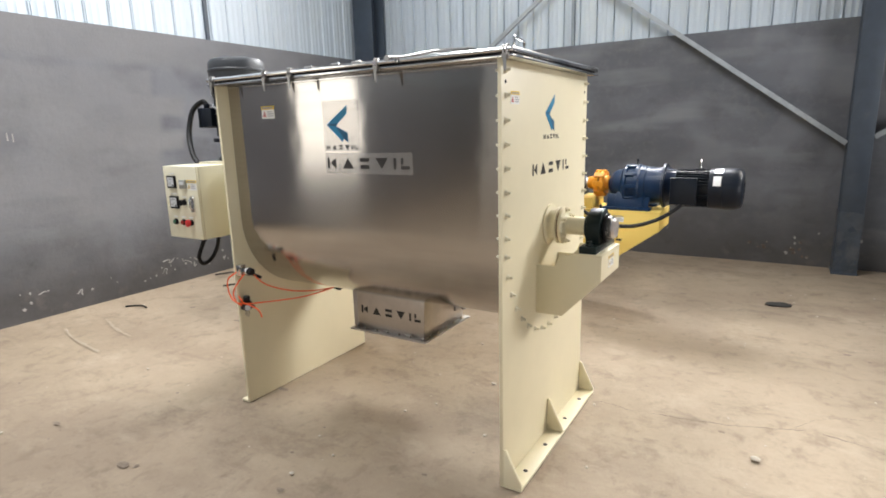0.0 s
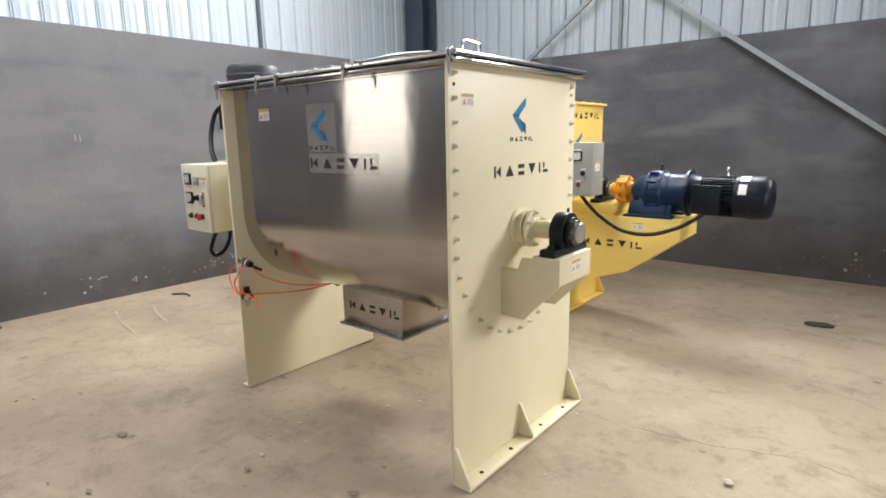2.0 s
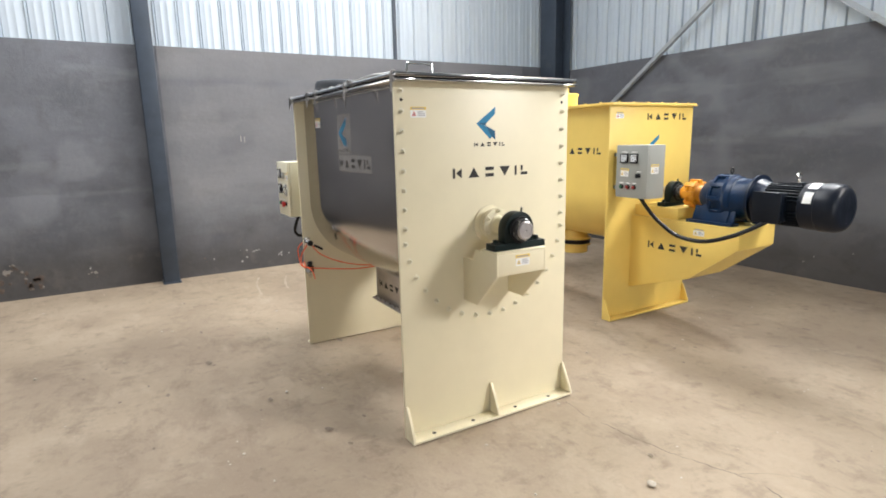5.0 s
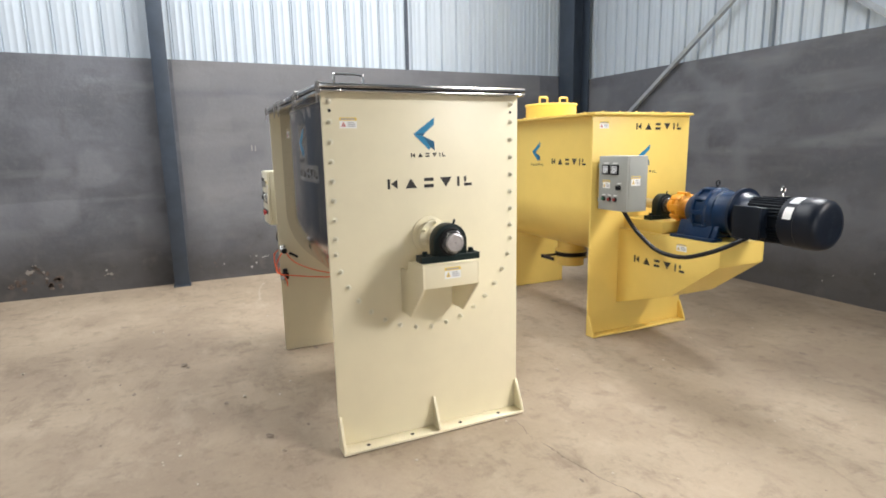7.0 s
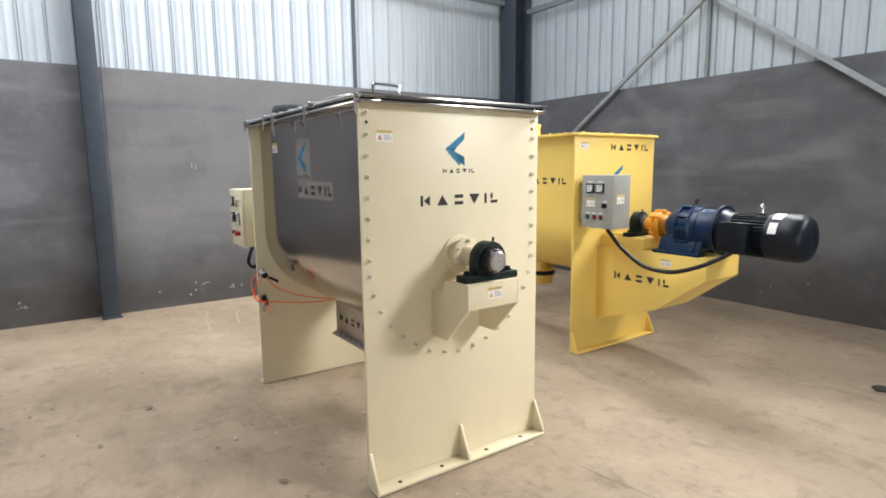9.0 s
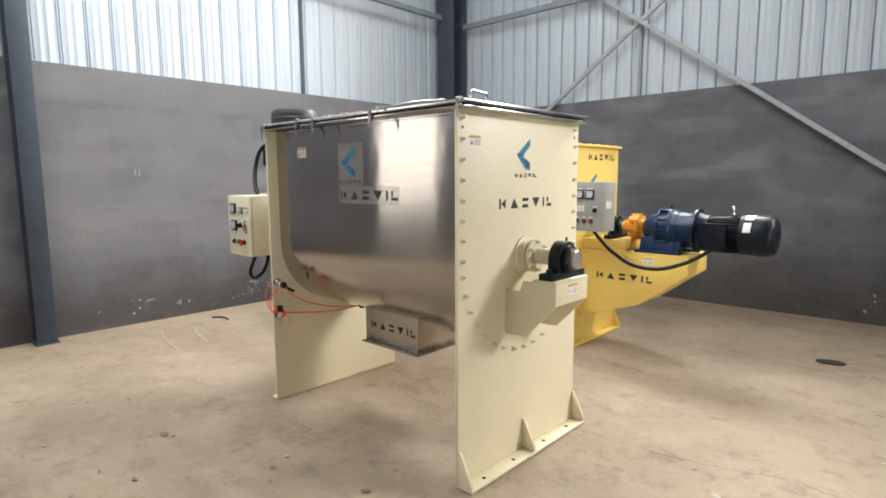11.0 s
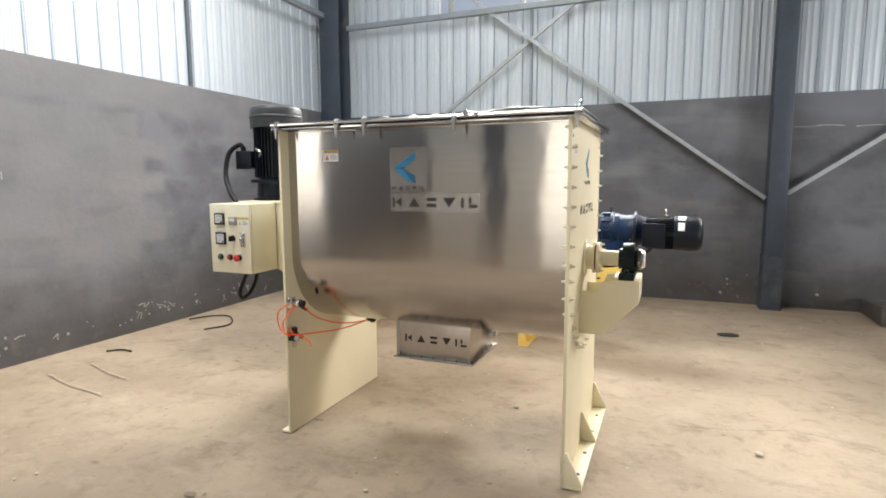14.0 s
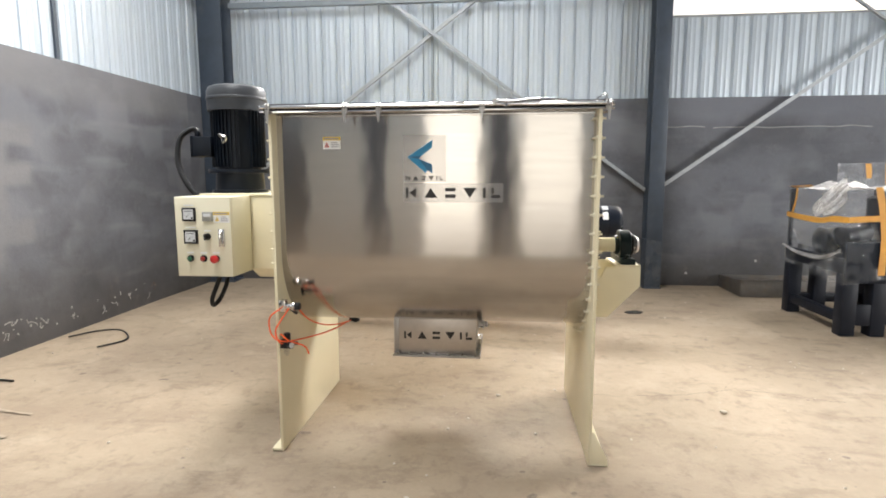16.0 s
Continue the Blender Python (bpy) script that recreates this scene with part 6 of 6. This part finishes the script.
def fold(points, width, seed, material, label="bunched whitish plastic film", lean=(0, 0, 1)):
    """A gathered fold of film along points, spread out across them."""
    bm, rows = B(), []
    line = smooth_line(points, 7)
    for i, c in enumerate(line):
        f = i / (len(line) - 1)
        w = width * (0.55 + 0.45 * math.sin(3.0 * f + 0.1)) * (1 + 0.3 * noise.noise(c * 8))
        rows.append([bm.verts.new(c + Vector(lean) * q * w + Vector((-0.014 * (0.6 + folds(c + Vector((0, q * 0.4, q)), seed)) - 0.008 * (j % 2), 0, 0))) for j, q in enumerate((-1, -0.7, -0.4, -0.1, 0.2, 0.5, 0.75, 1))])
    for a, b in zip(rows, rows[1:]):
        for j in range(7):
            bm.faces.new((a[j], a[j + 1], b[j + 1], b[j]))
    return part("film_fold", bm, material, wm, label)


XF = FX0 - 0.016
fold([(XF, 4.70, 1.42), (XF, 4.80, 1.37), (XF, 4.94, 1.28), (XF, 5.08, 1.20), (XF, 5.22, 1.12)], 0.085, 2.0, CRUMPLE, lean=(0, 0.5, 0.87))
fold([(XF, 4.70, 1.30), (XF, 4.82, 1.22), (XF, 4.96, 1.15), (XF, 5.06, 1.11)], 0.045, 6.0, CRUMPLE, lean=(0, 0.3, 0.95))
fold([(XF, 5.76, 0.97), (XF, 5.62, 0.86), (XF, 5.42, 0.84), (XF, 5.22, 0.88), (XF, 5.05, 0.96)], 0.05, 3.0, FILM, "slack fold of clear film")
fold([(XF - 0.004, 5.76, 0.74), (XF - 0.004, 5.55, 0.70), (XF - 0.004, 5.3, 0.685), (XF - 0.004, 5.0, 0.70), (XF - 0.004, 4.72, 0.80)], 0.022, 9.0, CRUMPLE, "bright crease in the film's lower edge")


def tape(name, points, width, across, label="orange tape strip"):
    """A strip of tape that follows points, its width along across."""
    bm, rows = B(), []
    line = smooth_line(points, 5)
    for i, c in enumerate(line):
        w = Vector(across) * width / 2 * (1 + 0.15 * noise.noise(c * 9))
        rows.append((bm.verts.new(c - w), bm.verts.new(c + w)))
    for (a, b), (c, d) in zip(rows, rows[1:]):
        bm.faces.new((a, b, d, c))
    return part(name, bm, TAPE, wm, label)


XL, YF = FX0 - 0.016, FY0 - 0.018
tape("tape_band", [(XL, FY1, 1.075), (XL, 5.45, 1.055), (XL - 0.002, 5.12, 1.05), (XL, 4.95, 1.075), (XL, YF, 1.085)], 0.055, (0, 0, 1), "orange tape band")
tape("tape_band", [(XL, YF, 1.085), (2.1, YF, 1.10), (2.4, YF, 1.08), (FX1, YF, 1.09)], 0.055, (0, 0, 1), "orange tape band")
tape("tape_strip", [(XL, 5.60, 1.36), (XL, 5.61, 1.24), (XL, 5.66, 1.10)], 0.035, (0, 1, 0))
tape("tape_strip", [(2.0, YF, 1.38), (2.05, YF, 1.15), (2.085, YF, 0.9), (2.085, YF, 0.58)], 0.06, (1, 0, 0))
tape("tape_edge", [(FX0 + 0.01, FY1, 1.366), (FX0 + 0.015, 5.65, 1.372), (FX0 + 0.06, 5.45, 1.385)], 0.05, (0.9, 0, -0.4), "orange tape along the edge")
tape("tape_strip", [(2.14, 5.09, 1.60), (2.15, 5.085, 1.53), (2.155, 5.085, 1.46)], 0.05, (1, 0, 0))
tape("tape_strip", [(2.32, 5.09, 1.60), (2.33, 5.085, 1.45), (2.34, 5.085, 1.37)], 0.05, (1, 0, 0))
bm = B()
box(bm, 1.595, 3.4, 6.39, 7.09, 0.0, 0.012)
box(bm, 1.595, 3.4, 6.39, 6.402, 0.012, 0.208)
box(bm, 1.595, 3.4, 7.078, 7.09, 0.012, 0.16)
prism(bm, [(6.402, 0.012), (7.078, 0.012), (7.078, 0.16), (6.402, 0.205)], "x", 1.595, 1.607)
box(bm, 1.590, 3.4, 6.372, 6.402, 0.208, 0.218)
solid("steel_tray", bm, SCRAP, "shallow grey sheet-steel tray on the floor against the wall", "steel tray", bevel=0.002)
